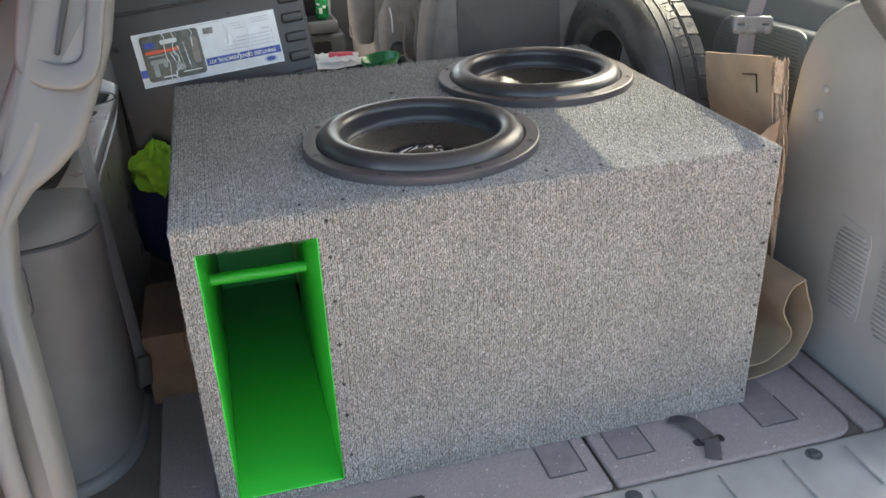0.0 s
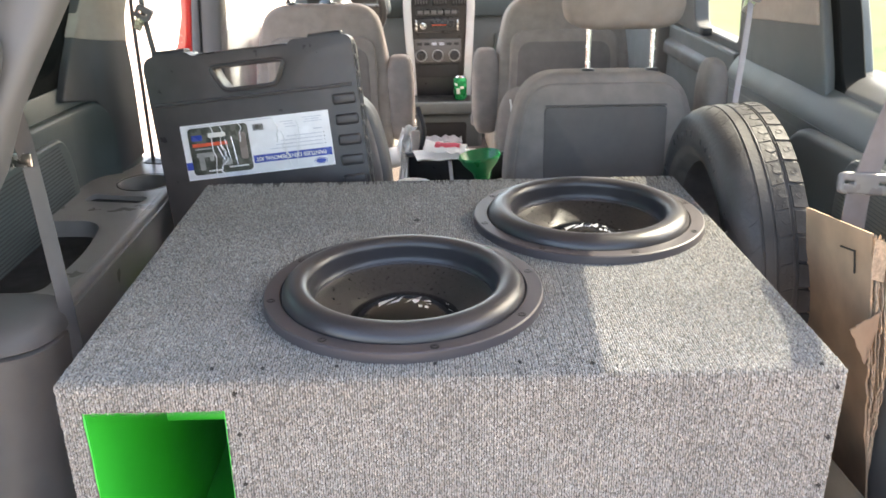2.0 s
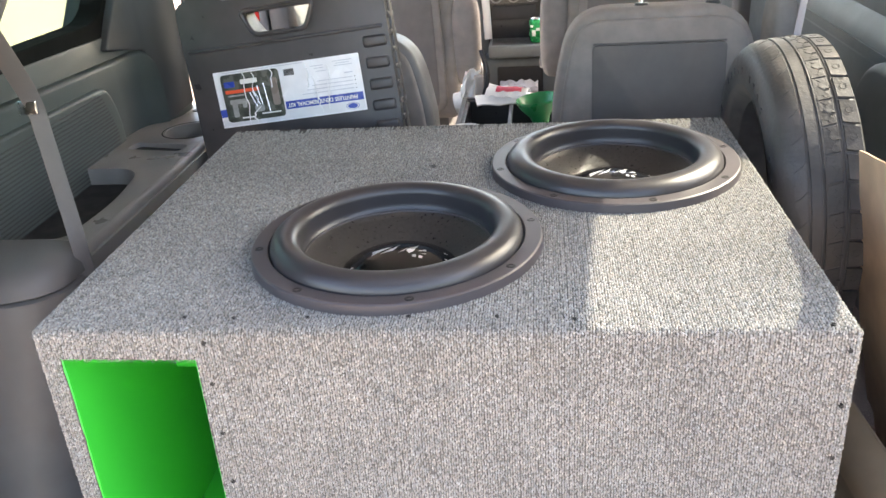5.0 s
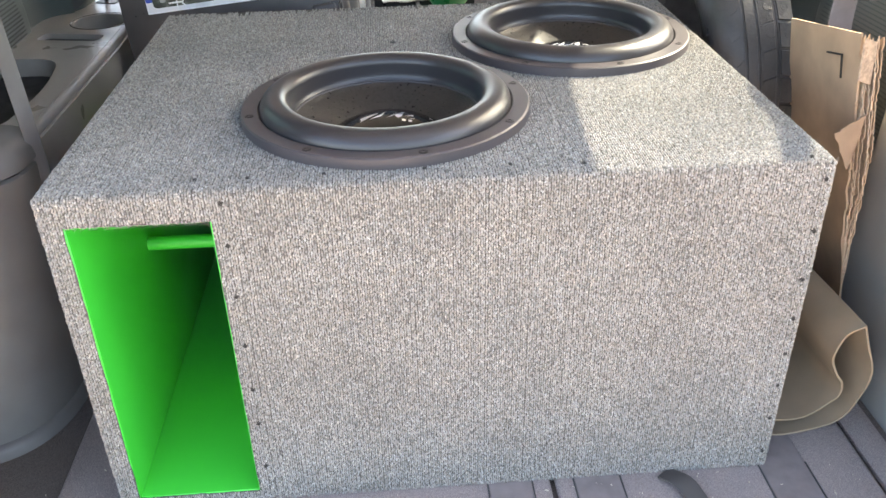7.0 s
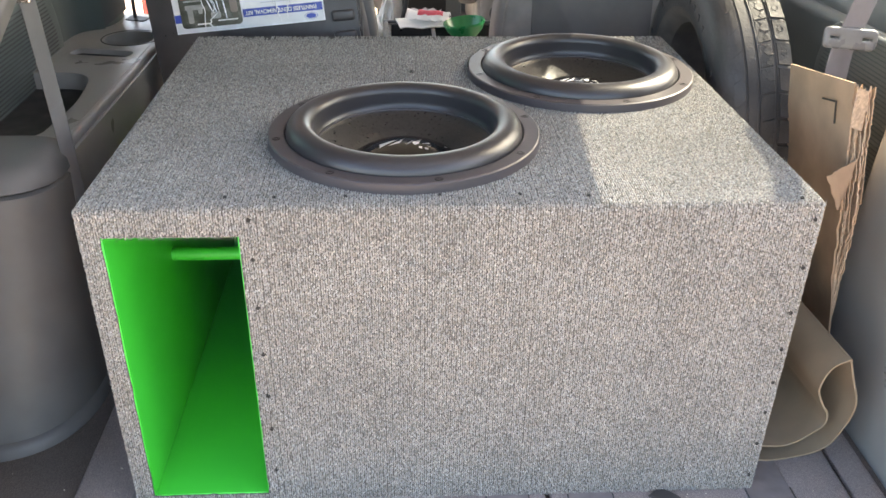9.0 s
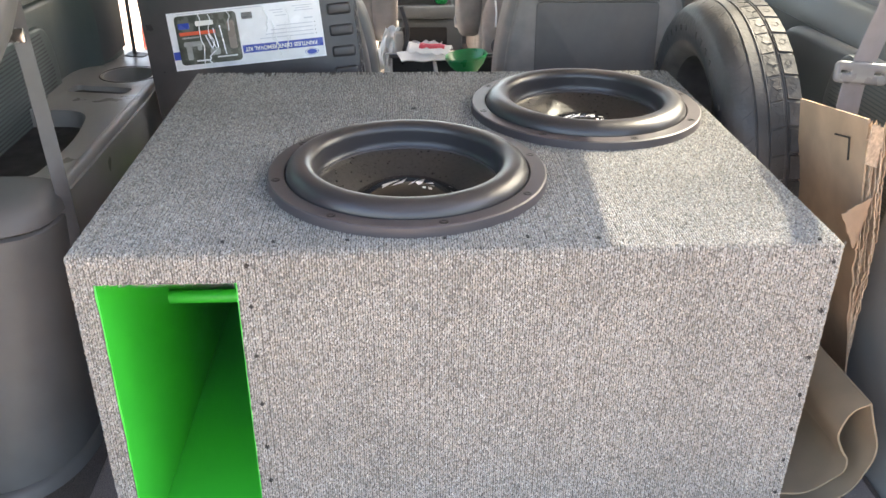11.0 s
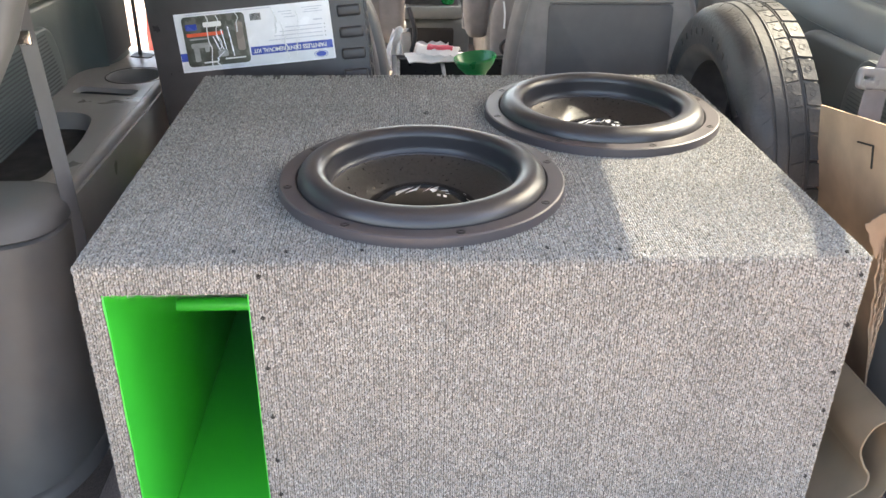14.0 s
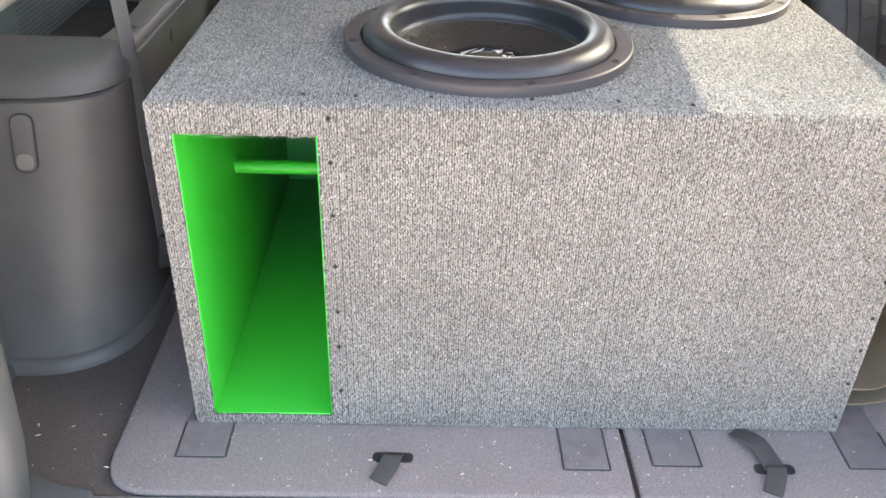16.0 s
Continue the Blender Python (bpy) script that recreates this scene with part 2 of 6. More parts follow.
M_WOOD_RAW = material("scuffed fibreboard", (0.30, 0.21, 0.08), 0.7, var=0.3, scale=90)
M_RUBBER = material("black rubber surround", (0.028, 0.026, 0.029), 0.33, var=0.05, scale=6, bump=0.04, bscale=900, bdist=0.0003, rvar=0.015)
M_FRAME = material("satin black cast metal", (0.054, 0.047, 0.052), 0.45, var=0.06, scale=8, bump=0.10, bscale=700, bdist=0.0003, rvar=0.03)
M_CONE = material("woven black cone", (0.026, 0.024, 0.023), 0.36, var=0.3, scale=200, bump=0.5, bscale=900, bdist=0.0006)
M_CAP = material("gloss black cap", (0.008, 0.008, 0.009), 0.12, var=0.2, scale=20, bump=0.02, rvar=0.03)
M_SILVER = material("silver print", (0.72, 0.72, 0.75), 0.3, metal=0.6, var=0.05)
M_SCREW = material("black screw", (0.012, 0.012, 0.012), 0.4, metal=0.4)
M_CHROME = material("worn chrome", (0.7, 0.7, 0.7), 0.22, metal=1.0, var=0.15, scale=80)
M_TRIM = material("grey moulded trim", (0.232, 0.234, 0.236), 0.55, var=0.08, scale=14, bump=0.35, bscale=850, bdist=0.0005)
M_STRAP = material("dark brown webbing", (0.055, 0.050, 0.048), 0.7, var=0.15, scale=60, bump=0.6, bscale=1200, bdist=0.0005)
M_TRIM_DARK = material("dark grey moulded trim", (0.138, 0.134, 0.134), 0.5, var=0.10, scale=16, bump=0.4, bscale=850, bdist=0.0006)
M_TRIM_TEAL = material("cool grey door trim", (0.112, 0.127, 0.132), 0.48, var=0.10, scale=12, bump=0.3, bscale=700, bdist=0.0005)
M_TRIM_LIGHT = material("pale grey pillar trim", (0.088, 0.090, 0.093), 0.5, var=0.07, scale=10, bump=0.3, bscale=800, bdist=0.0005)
# Darker copy of the door trim: the left side's shade is in its colour.
M_TRIM_SHADED = material("teal grey trim with shade in its colour", (0.060, 0.079, 0.080), 0.46, var=0.10, scale=12, bump=0.3, bscale=700, bdist=0.0005)
# Left door pillar, likewise darkened in colour for the shade on that side.
M_PILLAR_SHADED = material("cool grey pillar trim with shade in its colour", (0.068, 0.072, 0.078), 0.5, var=0.08, scale=12, bump=0.3, bscale=700, bdist=0.0005)
M_HINGE = material("scuffed hinge cover vinyl", (0.165, 0.144, 0.142), 0.75, var=0.18, scale=40, bump=0.4, bscale=500, bdist=0.0006)
M_LEDGE = material("satin dark grey ledge plastic", (0.27, 0.258, 0.246), 0.36, var=0.10, scale=16, bump=0.45, bscale=850, bdist=0.0006)
M_BEIGE = material("beige headliner cloth", (0.35, 0.325, 0.295), 0.9, var=0.08, scale=40, bump=0.4, bscale=1200)
M_HEADLINER = material("pale grey headliner cloth", (0.52, 0.51, 0.50), 0.9, var=0.08, scale=40, bump=0.4, bscale=1200)
# Near-black plastic; also puts the shade of hollows and openings into colour.
M_HOLE = material("near-black plastic and recess shade", (0.018, 0.018, 0.02), 0.6)
M_SURROUND = material("dull black window surround", (0.010, 0.011, 0.011), 0.9, spec=0.1, bump=0.05)
M_GROOVE = material("dirty groove", (0.045, 0.045, 0.047), 0.8, var=0.3, scale=60)
M_CASE = material("black blow-moulded plastic", (0.056, 0.050, 0.052), 0.36, var=0.15, scale=25, bump=0.5, bscale=600, bdist=0.0008)
M_PALEPRINT = material("pale grey print", (0.74, 0.75, 0.78), 0.22, var=0.06, scale=30)
M_BROWNPRINT = material("brown grey print", (0.22, 0.18, 0.16), 0.3, var=0.06, scale=30)
M_WRINKLE = material("glossy wrapping film", (0.80, 0.81, 0.83), 0.12, coat=0.6, var=0.1, scale=80)
M_LABEL = material("creased glossy white label", (0.86, 0.86, 0.89), 0.22, var=0.06, scale=30, bump=0.5, bscale=28, bdist=0.004)
M_BLUE = material("blue print", (0.03, 0.07, 0.38), 0.3)
M_RED = material("orange red print", (0.75, 0.10, 0.04), 0.3)
M_DKPRINT = material("dark photo print", (0.03, 0.032, 0.035), 0.25, var=0.5, scale=120)
M_PHOTO = material("dull green-grey photo print", (0.075, 0.082, 0.070), 0.25, var=0.4, scale=50)
M_GRPRINT = material("grey photo print", (0.33, 0.34, 0.33), 0.25, var=0.2, scale=60)
M_TEXT = material("grey text bars", (0.56, 0.57, 0.63), 0.4)
M_TYRE = material("dusty tyre rubber", (0.029, 0.029, 0.031), 0.52, var=0.35, scale=14, bump=0.6, bscale=140, bdist=0.0016, tint=(0.060, 0.058, 0.060))
M_BEAD = material("dusty brown-grey tyre bead", (0.105, 0.088, 0.080), 0.7, var=0.3, scale=30, bump=0.4, bscale=200, bdist=0.001)
M_CARD = material("brown corrugated cardboard", (0.39, 0.275, 0.19), 0.85, var=0.14, scale=20, bump=0.3, bscale=250, bdist=0.0008)
M_CARD_DARK = material("grimy dark brown cardboard", (0.16, 0.095, 0.060), 0.9, var=0.2, scale=20)
M_CARD_EDGE = material("torn cardboard edge", (0.50, 0.385, 0.285), 0.9, var=0.3, scale=160, bump=0.8, bscale=300, bdist=0.002)
M_MARK = material("black marker line", (0.02, 0.018, 0.016), 0.8)
M_MAT = material("tan rubber floor mat", (0.235, 0.178, 0.122), 0.75, var=0.10, scale=24, bump=0.4, bscale=700, bdist=0.0006)
M_BELT = material("mauve grey seat belt webbing", (0.19, 0.183, 0.205), 0.6, var=0.08, scale=60, bump=0.6, bscale=1200, bdist=0.0005)
M_BELT_DARK = material("grey seat belt webbing", (0.105, 0.105, 0.11), 0.6, var=0.08, scale=60, bump=0.6, bscale=1200, bdist=0.0005)
M_BUCKLE = material("grey belt slider plastic", (0.15, 0.15, 0.16), 0.3)
M_FABRIC = material("taupe seat fabric", (0.255, 0.225, 0.202), 0.9, var=0.14, scale=26, bump=0.6, bscale=1100, bdist=0.0008)
M_CHARCOAL = material("dark taupe seat fabric", (0.225, 0.200, 0.186), 0.9, var=0.14, scale=26, bump=0.6, bscale=1100, bdist=0.0008)
M_POCKET = material("dull taupe map pocket", (0.175, 0.155, 0.143), 0.85, var=0.12, scale=26, bump=0.5, bscale=900, bdist=0.0006)
M_SEATBACK = material("charcoal seat-back panel", (0.115, 0.104, 0.101), 0.75, var=0.12, scale=26, bump=0.5, bscale=900, bdist=0.0006)
M_DASHTOP = material("dark teal padded dashboard top", (0.035, 0.047, 0.050), 0.75, var=0.08, scale=10, bump=0.4, bscale=500)
M_DASH = material("teal grey dashboard", (0.115, 0.130, 0.134), 0.6, var=0.08, scale=10, bump=0.4, bscale=500)
M_BLACKP = material("black console plastic", (0.028, 0.028, 0.030), 0.35)
M_BEZEL = material("silver painted bezel", (0.60, 0.61, 0.62), 0.38, metal=0.3, var=0.03)
M_SPRITE = material("green can print", (0.01, 0.30, 0.09), 0.25, metal=0.5)
M_FUNNEL = material("green funnel plastic", (0.006, 0.19, 0.065), 0.32)
M_WHITE = material("white plastic", (0.75, 0.75, 0.73), 0.4)
M_PAPER = material("white paper", (0.78, 0.78, 0.76), 0.8, var=0.05)
M_PINK = material("red packet", (0.62, 0.08, 0.12), 0.4)
M_CLOTH = material("yellow-green cloth", (0.25, 0.53, 0.04), 0.9, var=0.2, scale=60, bump=0.8, bscale=500, bdist=0.002)
M_NAVY = material("navy bag cloth", (0.012, 0.018, 0.06), 0.85, var=0.3, scale=50, bump=0.8, bscale=500, bdist=0.002)
M_REDPAINT = material("red car paint", (0.55, 0.025, 0.02), 0.2, coat=0.8, var=0.04)
M_RUBSEAL = material("grey weatherstrip rubber", (0.10, 0.10, 0.105), 0.6)
M_SILL = material("scuffed grey sill plastic", (0.25, 0.243, 0.230), 0.5, var=0.12, scale=22, bump=0.4, bscale=500, bdist=0.0006)
M_CRUMB = material("pale crumbs", (0.5, 0.45, 0.36), 0.8, var=0.4, scale=300)
M_FIBRE = material("grey carpet fibre", (0.30, 0.295, 0.285), 0.9, var=0.5, scale=300)
M_GLASS = glass_material("window glass")
M_TINT = glass_material("tinted window glass", (0.22, 0.30, 0.22))

# ---------- mesh tools ----------


def mesh_object(name, bm, mat, sharp=38):
    me = bpy.data.meshes.new(name)
    bm.to_mesh(me)
    bm.free()
    me.materials.append(mat)
    me.polygons.foreach_set("use_smooth", [True] * len(me.polygons))
    me.set_sharp_from_angle(angle=radians(sharp))
    return new(name, me)


def part(name, bm, mat, parent, label="", m=None):
    ob = mesh_object(name, bm, mat)
    ob.parent = parent
    if m is not None:
        ob.matrix_basis = m
    return tagged(ob, label) if label else ob


def thing(name, label, category, m=None, group="", kind=""):
    ob = new(name)
    ob.empty_display_size = 0.05
    if m is not None:
        ob.matrix_basis = m
    return tagged(ob, label, category, group, kind)


def structure(name, bm, mat, label=""):
    return tagged(mesh_object(name, bm, mat), label, "", "", "structure")


def rbox(x0, x1, y0, y1, z0, z1, r=0.004, seg=2):
    bm = bmesh.new()
    bmesh.ops.create_cube(bm, size=1)
    bmesh.ops.scale(bm, vec=(x1 - x0, y1 - y0, z1 - z0), verts=bm.verts)
    bmesh.ops.translate(bm, vec=((x0 + x1) / 2, (y0 + y1) / 2, (z0 + z1) / 2), verts=bm.verts)
    if r > 0:
        bmesh.ops.bevel(bm, geom=bm.edges[:], offset=r, segments=seg, profile=0.5, affect="EDGES", clamp_overlap=True)
    return bm


def rounded(pts, r, seg=5):
    """A polygon with rounded corners; r is one radius or one for each corner."""
    out = []
    n = len(pts)
    for i, p in enumerate(pts):
        p, a, b = Vector(p), Vector(pts[i - 1]), Vector(pts[(i + 1) % n])
        rad = r[i] if isinstance(r, (list, tuple)) else r
        u, v = (a - p), (b - p)
        d = min(rad, u.length * 0.48, v.length * 0.48)
        if d < 1e-5:
            out.append(tuple(p))
            continue
        s, e = p + u.normalized() * d, p + v.normalized() * d
        for k in range(seg + 1):
            t = k / seg
            out.append(tuple(s * (1 - t) ** 2 + p * 2 * t * (1 - t) + e * t * t))
    return out


def place(p, axis, h):
    return {"x": (h, p[0], p[1]), "y": (p[0], h, p[1]), "z": (p[0], p[1], h)}[axis]


def prism(pts, axis, a, b, r=0.0, seg=2, holes=()):
    """A plate: the outline pts across an axis from a to b, its rim rounded by r, with holes right through."""
    bm = bmesh.new()
    loops = []
    for h in (a, b):
        edges = []
        for k, ring in enumerate((pts, *holes)):
            vs = [bm.verts.new(place(p, axis, h)) for p in ring]
            edges += [bm.edges.new((vs[i], vs[(i + 1) % len(vs)])) for i in range(len(vs))]
            loops.append(vs)
        if holes:
            bmesh.ops.triangle_fill(bm, use_beauty=True, use_dissolve=False, edges=edges)
        else:
            bm.faces.new(loops[-1])
    n = 1 + len(holes)
    for k in range(n):
        lo, hi = loops[k], loops[k + n]
        for i in range(len(lo)):
            j = (i + 1) % len(lo)
            bm.faces.new((lo[i], lo[j], hi[j], hi[i]))
    bmesh.ops.recalc_face_normals(bm, faces=bm.faces[:])
    if r > 0:
        rim = [e for e in bm.edges if len(e.link_faces) == 2 and e.calc_face_angle(0) > 0.9
               and abs(place((0, 0), axis, 1)[0] * (e.verts[0].co.x - e.verts[1].co.x) + place((0, 0), axis, 1)[1] * (e.verts[0].co.y - e.verts[1].co.y) + place((0, 0), axis, 1)[2] * (e.verts[0].co.z - e.verts[1].co.z)) < 1e-7]
        bmesh.ops.bevel(bm, geom=rim, offset=r, segments=seg, profile=0.5, affect="EDGES", clamp_overlap=True)
    return bm


def lathe(profile, seg=48, closed=False):
    bm = bmesh.new()
    rings = []
    for r, z in profile:
        if r < 1e-6:
            rings.append([bm.verts.new((0, 0, z))])
        else:
            rings.append([bm.verts.new((r * math.cos(2 * math.pi * k / seg), r * math.sin(2 * math.pi * k / seg), z)) for k in range(seg)])
    pairs = list(zip(rings, rings[1:])) + ([(rings[-1], rings[0])] if closed else [])
    for lo, hi in pairs:
        for k in range(seg):
            j = (k + 1) % seg
            if len(lo) == 1 and len(hi) == 1:
                continue
            if len(lo) == 1:
                bm.faces.new((lo[0], hi[j], hi[k]))
            elif len(hi) == 1:
                bm.faces.new((lo[k], lo[j], hi[0]))
            else:
                bm.faces.new((lo[k], lo[j], hi[j], hi[k]))
    bmesh.ops.recalc_face_normals(bm, faces=bm.faces[:])
    return bm


def sweep(points, ring, side=None, caps=True):
    """A cross-section (u, v) carried along a path; u lies along side (or level), v across it."""
    bm = bmesh.new()
    pts = [Vector(p) for p in points]
    rows = []
    for i, p in enumerate(pts):
        t = (pts[min(i + 1, len(pts) - 1)] - pts[max(i - 1, 0)]).normalized()
        s = Vector(side) if side is not None else (Vector((0, 0, 1)) if abs(t.z) < 0.9 else Vector((1, 0, 0))).cross(t)
        s = (s - t * s.dot(t)).normalized()
        n = t.cross(s)
        rows.append([bm.verts.new(p + s * u + n * v) for u, v in ring])
    for lo, hi in zip(rows, rows[1:]):
        for k in range(len(ring)):
            j = (k + 1) % len(ring)
            bm.faces.new((lo[k], lo[j], hi[j], hi[k]))
    if caps:
        bm.faces.new(rows[0][::-1])
        bm.faces.new(rows[-1])
    bmesh.ops.recalc_face_normals(bm, faces=bm.faces[:])
    return bm


def circle(r, n=10):
    return [(r * math.cos(2 * math.pi * k / n), r * math.sin(2 * math.pi * k / n)) for k in range(n)]


def strap_ring(w, t):
    return rounded([(-w / 2, -t / 2), (w / 2, -t / 2), (w / 2, t / 2), (-w / 2, t / 2)], t * 0.45, 2)


def smooth_path(points, n=6):
    """A path through points with soft bends."""
    p = [Vector(q) for q in points]
    p = [p[0] * 2 - p[1], *p, p[-1] * 2 - p[-2]]
    out = []
    for a, b, c, d in zip(p, p[1:], p[2:], p[3:]):
        for k in range(n):
            t = k / n
            out.append(0.5 * (2 * b + (c - a) * t + (2 * a - 5 * b + 4 * c - d) * t * t + (3 * b - a - 3 * c + d) * t ** 3))
    return out + [p[-2]]


def sheet(fn, nu, nv, thick):
    """A bent sheet with thickness: fn(u, v) gives a point for u, v from 0 to 1."""
    bm = bmesh.new()
    g = [[Vector(fn(i / nu, j / nv)) for j in range(nv + 1)] for i in range(nu + 1)]
    top, low = [], []
    for i in range(nu + 1):
        top.append([])
        low.append([])
        for j in range(nv + 1):
            du = g[min(i + 1, nu)][j] - g[max(i - 1, 0)][j]
            dv = g[i][min(j + 1, nv)] - g[i][max(j - 1, 0)]
            n = du.cross(dv).normalized() * thick / 2
            top[i].append(bm.verts.new(g[i][j] + n))
            low[i].append(bm.verts.new(g[i][j] - n))
    for i in range(nu):
        for j in range(nv):
            bm.faces.new((top[i][j], top[i + 1][j], top[i + 1][j + 1], top[i][j + 1]))
            bm.faces.new((low[i][j], low[i][j + 1], low[i + 1][j + 1], low[i + 1][j]))
    rim = [(i, 0) for i in range(nu)] + [(nu, j) for j in range(nv)] + [(i, nv) for i in range(nu, 0, -1)] + [(0, j) for j in range(nv, 0, -1)]
    for k, (i, j) in enumerate(rim):
        a, b = rim[(k + 1) % len(rim)]
        bm.faces.new((top[i][j], low[i][j], low[a][b], top[a][b]))
    bmesh.ops.recalc_face_normals(bm, faces=bm.faces[:])
    return bm


def pillow(a, b, c, e=0.55):
    """A stuffed pad: a squared-off ball with half sizes a, b, c."""
    bm_ = bmesh.new()
    n, m = 32, 20

    def soft(v):
        return math.copysign(abs(v) ** e, v)

    rows = []
    for j in range(1, m):
        p = math.pi * (j / m - 0.5)
        rows.append([bm_.verts.new((a * soft(math.cos(p)) * soft(math.cos(2 * math.pi * k / n)), b * soft(math.cos(p)) * soft(math.sin(2 * math.pi * k / n)), c * soft(math.sin(p)))) for k in range(n)])
    lo, hi = bm_.verts.new((0, 0, -c)), bm_.verts.new((0, 0, c))
    for r0, r1 in zip(rows, rows[1:]):
        for k in range(n):
            bm_.faces.new((r0[k], r0[(k + 1) % n], r1[(k + 1) % n], r1[k]))
    for k in range(n):
        bm_.faces.new((lo, rows[0][(k + 1) % n], rows[0][k]))
        bm_.faces.new((hi, rows[-1][k], rows[-1][(k + 1) % n]))
    return bm_


def joined(*bms):
    out = bmesh.new()
    for b in bms:
        me = bpy.data.meshes.new("tmp")
        b.to_mesh(me)
        b.free()
        out.from_mesh(me)
        bpy.data.meshes.remove(me)
    return out


def moved(bm, m):
    bmesh.ops.transform(bm, matrix=m, verts=bm.verts)
    return bm


# ---------- ground outside ----------
def ground_point(u, v):
    x, y = (u - 0.5) * abs(u - 0.5) * 1600, (v - 0.5) * abs(v - 0.5) * 1600
    rise = max(0.0, x - 5.0)
    return (x, y, -0.68 + min(2.6, rise * 0.22) + 0.25 * noise.noise((x * 0.11, y * 0.11, 0)) * min(1, rise * 0.3))


gm = bpy.data.materials.new("concrete drive and rough grass")
gm.use_nodes = True
gn, gl = gm.node_tree.nodes, gm.node_tree.links.new
gtc, gsep, gmr, gno, ggr, gco, gmx = (gn.new("ShaderNode" + k) for k in ("TexCoord", "SeparateXYZ", "MapRange", "TexNoise", "ValToRGB", "ValToRGB", "Mix"))
gmx.data_type = "RGBA"
gno.inputs["Scale"].default_value, gno.inputs["Detail"].default_value = 2.5, 8
gl(gtc.outputs["Object"], gno.inputs["Vector"])
gl(gtc.outputs["Object"], gsep.inputs[0])
gmr.inputs[1].default_value, gmr.inputs[2].default_value = 3.2, 3.8
gl(gsep.outputs[0], gmr.inputs[0])
ggr.color_ramp.elements[0].color, ggr.color_ramp.elements[1].color = (0.035, 0.06, 0.015, 1), (0.16, 0.19, 0.06, 1)
gco.color_ramp.elements[0].color, gco.color_ramp.elements[1].color = (0.50, 0.385, 0.30, 1), (0.68, 0.54, 0.425, 1)
gl(gno.outputs[0], ggr.inputs[0])
gl(gno.outputs[0], gco.inputs[0])
gl(gmr.outputs[0], gmx.inputs[0])
gl(gco.outputs[0], gmx.inputs[6])
gl(ggr.outputs[0], gmx.inputs[7])
gl(gmx.outputs[2], gn["Principled BSDF"].inputs["Base Color"])
gn["Principled BSDF"].inputs["Roughness"].default_value = 0.9
structure("ground", sheet(ground_point, 90, 90, 0.02), gm, "pale concrete drive with rough grass bank beside it")

# ---------- van floor ----------
floor = structure("floor", rbox(-0.50, 1.42, -0.125, 3.30, -0.09, -0.012, 0.003, 1), M_WELL, "worn brown-grey carpeted van floor")
structure("sill", prism(rounded([(-0.32, -0.10), (-0.32, -0.012), (-0.265, -0.008), (-0.135, -0.004), (-0.128, -0.008), (-0.128, -0.10)], [0.004, 0.02, 0.01, 0.004, 0.002, 0.004], 4), "x", -0.34, 1.26, 0.002), M_SILL, "scuffed grey plastic loading sill")
sill = bpy.data.objects["sill"]
for k in range(11):
    x = -0.16 + k * 0.118
    part("ridge", rbox(x - 0.0025, x + 0.0025, -0.245, -0.15, -0.0075, -0.0015, 0.0012, 2), M_SILL, sill)
for x in (0.632, 0.958, 0.30, -0.03):
    part("bolt", moved(lathe([(0, 0.004), (0.007, 0.004), (0.009, 0.001), (0.014, 0.0), (0.014, -0.003)], 16), pose(x, -0.153, -0.003)), M_GROOVE, sill)


def panel_outline(x0, x1, y0, y1, corner):
    return rounded([(x0, y0), (x1, y0), (x1, y1), (x0, y1)], corner, 6)


def seat_panel(name, x0, x1, corner):
    ob = thing(name, "stowed folding seat with worn grey carpeted back", "folded seat", pose(0, 0, 0), "stowed rear seats")
    part("panel", prism(panel_outline(x0, x1, -0.127, 0.80, corner), "z", -0.012, -0.0002, 0.005, 3), M_FLOOR, ob)
    return ob


left_panel = seat_panel("stowed_seat", -0.090, 0.6115, [0.07, 0.01, 0.03, 0.03])
right_panel = seat_panel("stowed_seat", 0.6185, 1.072, [0.01, 0.06, 0.03, 0.03])
for ob, x0, x1, front in ((left_panel, -0.003, 0.062, -0.064), (left_panel, 0.523, 0.584, -0.078), (right_panel, 0.646, 0.711, -0.069), (right_panel, 0.918, 0.985, -0.069)):
    part("hinge_cover", prism(panel_outline(x0, x1, front, 0.19, 0.006), "z", -0.001, 0.0012, 0.0008, 1), M_HINGE, ob, "worn dark grey hinge cover")
    for e in (x0 - 0.0025, x1 + 0.0005):
        part("groove", rbox(e, e + 0.002, front - 0.002, 0.0, -0.001, 0.0010, 0, 1), M_GROOVE, ob)
    part("groove", rbox(x0, x1, front - 0.003, front - 0.001, -0.001, 0.0009, 0, 1), M_GROOVE, ob)


part("side_lip", prism(panel_outline(1.080, 1.128, -0.126, 0.42, [0.004, 0.045, 0.01, 0.004]), "z", -0.012, -0.004, 0.004, 2), M_FLOOR, floor, "worn grey edge strip of the floor carpet")


def strap_handle(ob, x, y):
    part("slot", prism(rounded([(x - 0.028, y - 0.009), (x + 0.028, y - 0.009), (x + 0.028, y + 0.009), (x - 0.028, y + 0.009)], 0.008, 4), "z", -0.001, 0.0012, 0.0005, 1), M_HOLE, ob)
    path = smooth_path([(x + 0.03 - 0.028, y + 0.004, 0.001), (x, y - 0.004, 0.007), (x - 0.006, y - 0.022, 0.005), (x - 0.018, y - 0.045, 0.002)])
    part("pull_strap", sweep(path, strap_ring(0.026, 0.002), (1, 0, 0)), M_STRAP, ob, "short dark webbing pull strap")


strap_handle(left_panel, 0.290, -0.062)
strap_handle(right_panel, 0.811, -0.074)
path = smooth_path([(0.775, -0.005, 0.004), (0.795, -0.03, 0.010), (0.805, -0.055, 0.006), (0.811, -0.074, 0.002)])
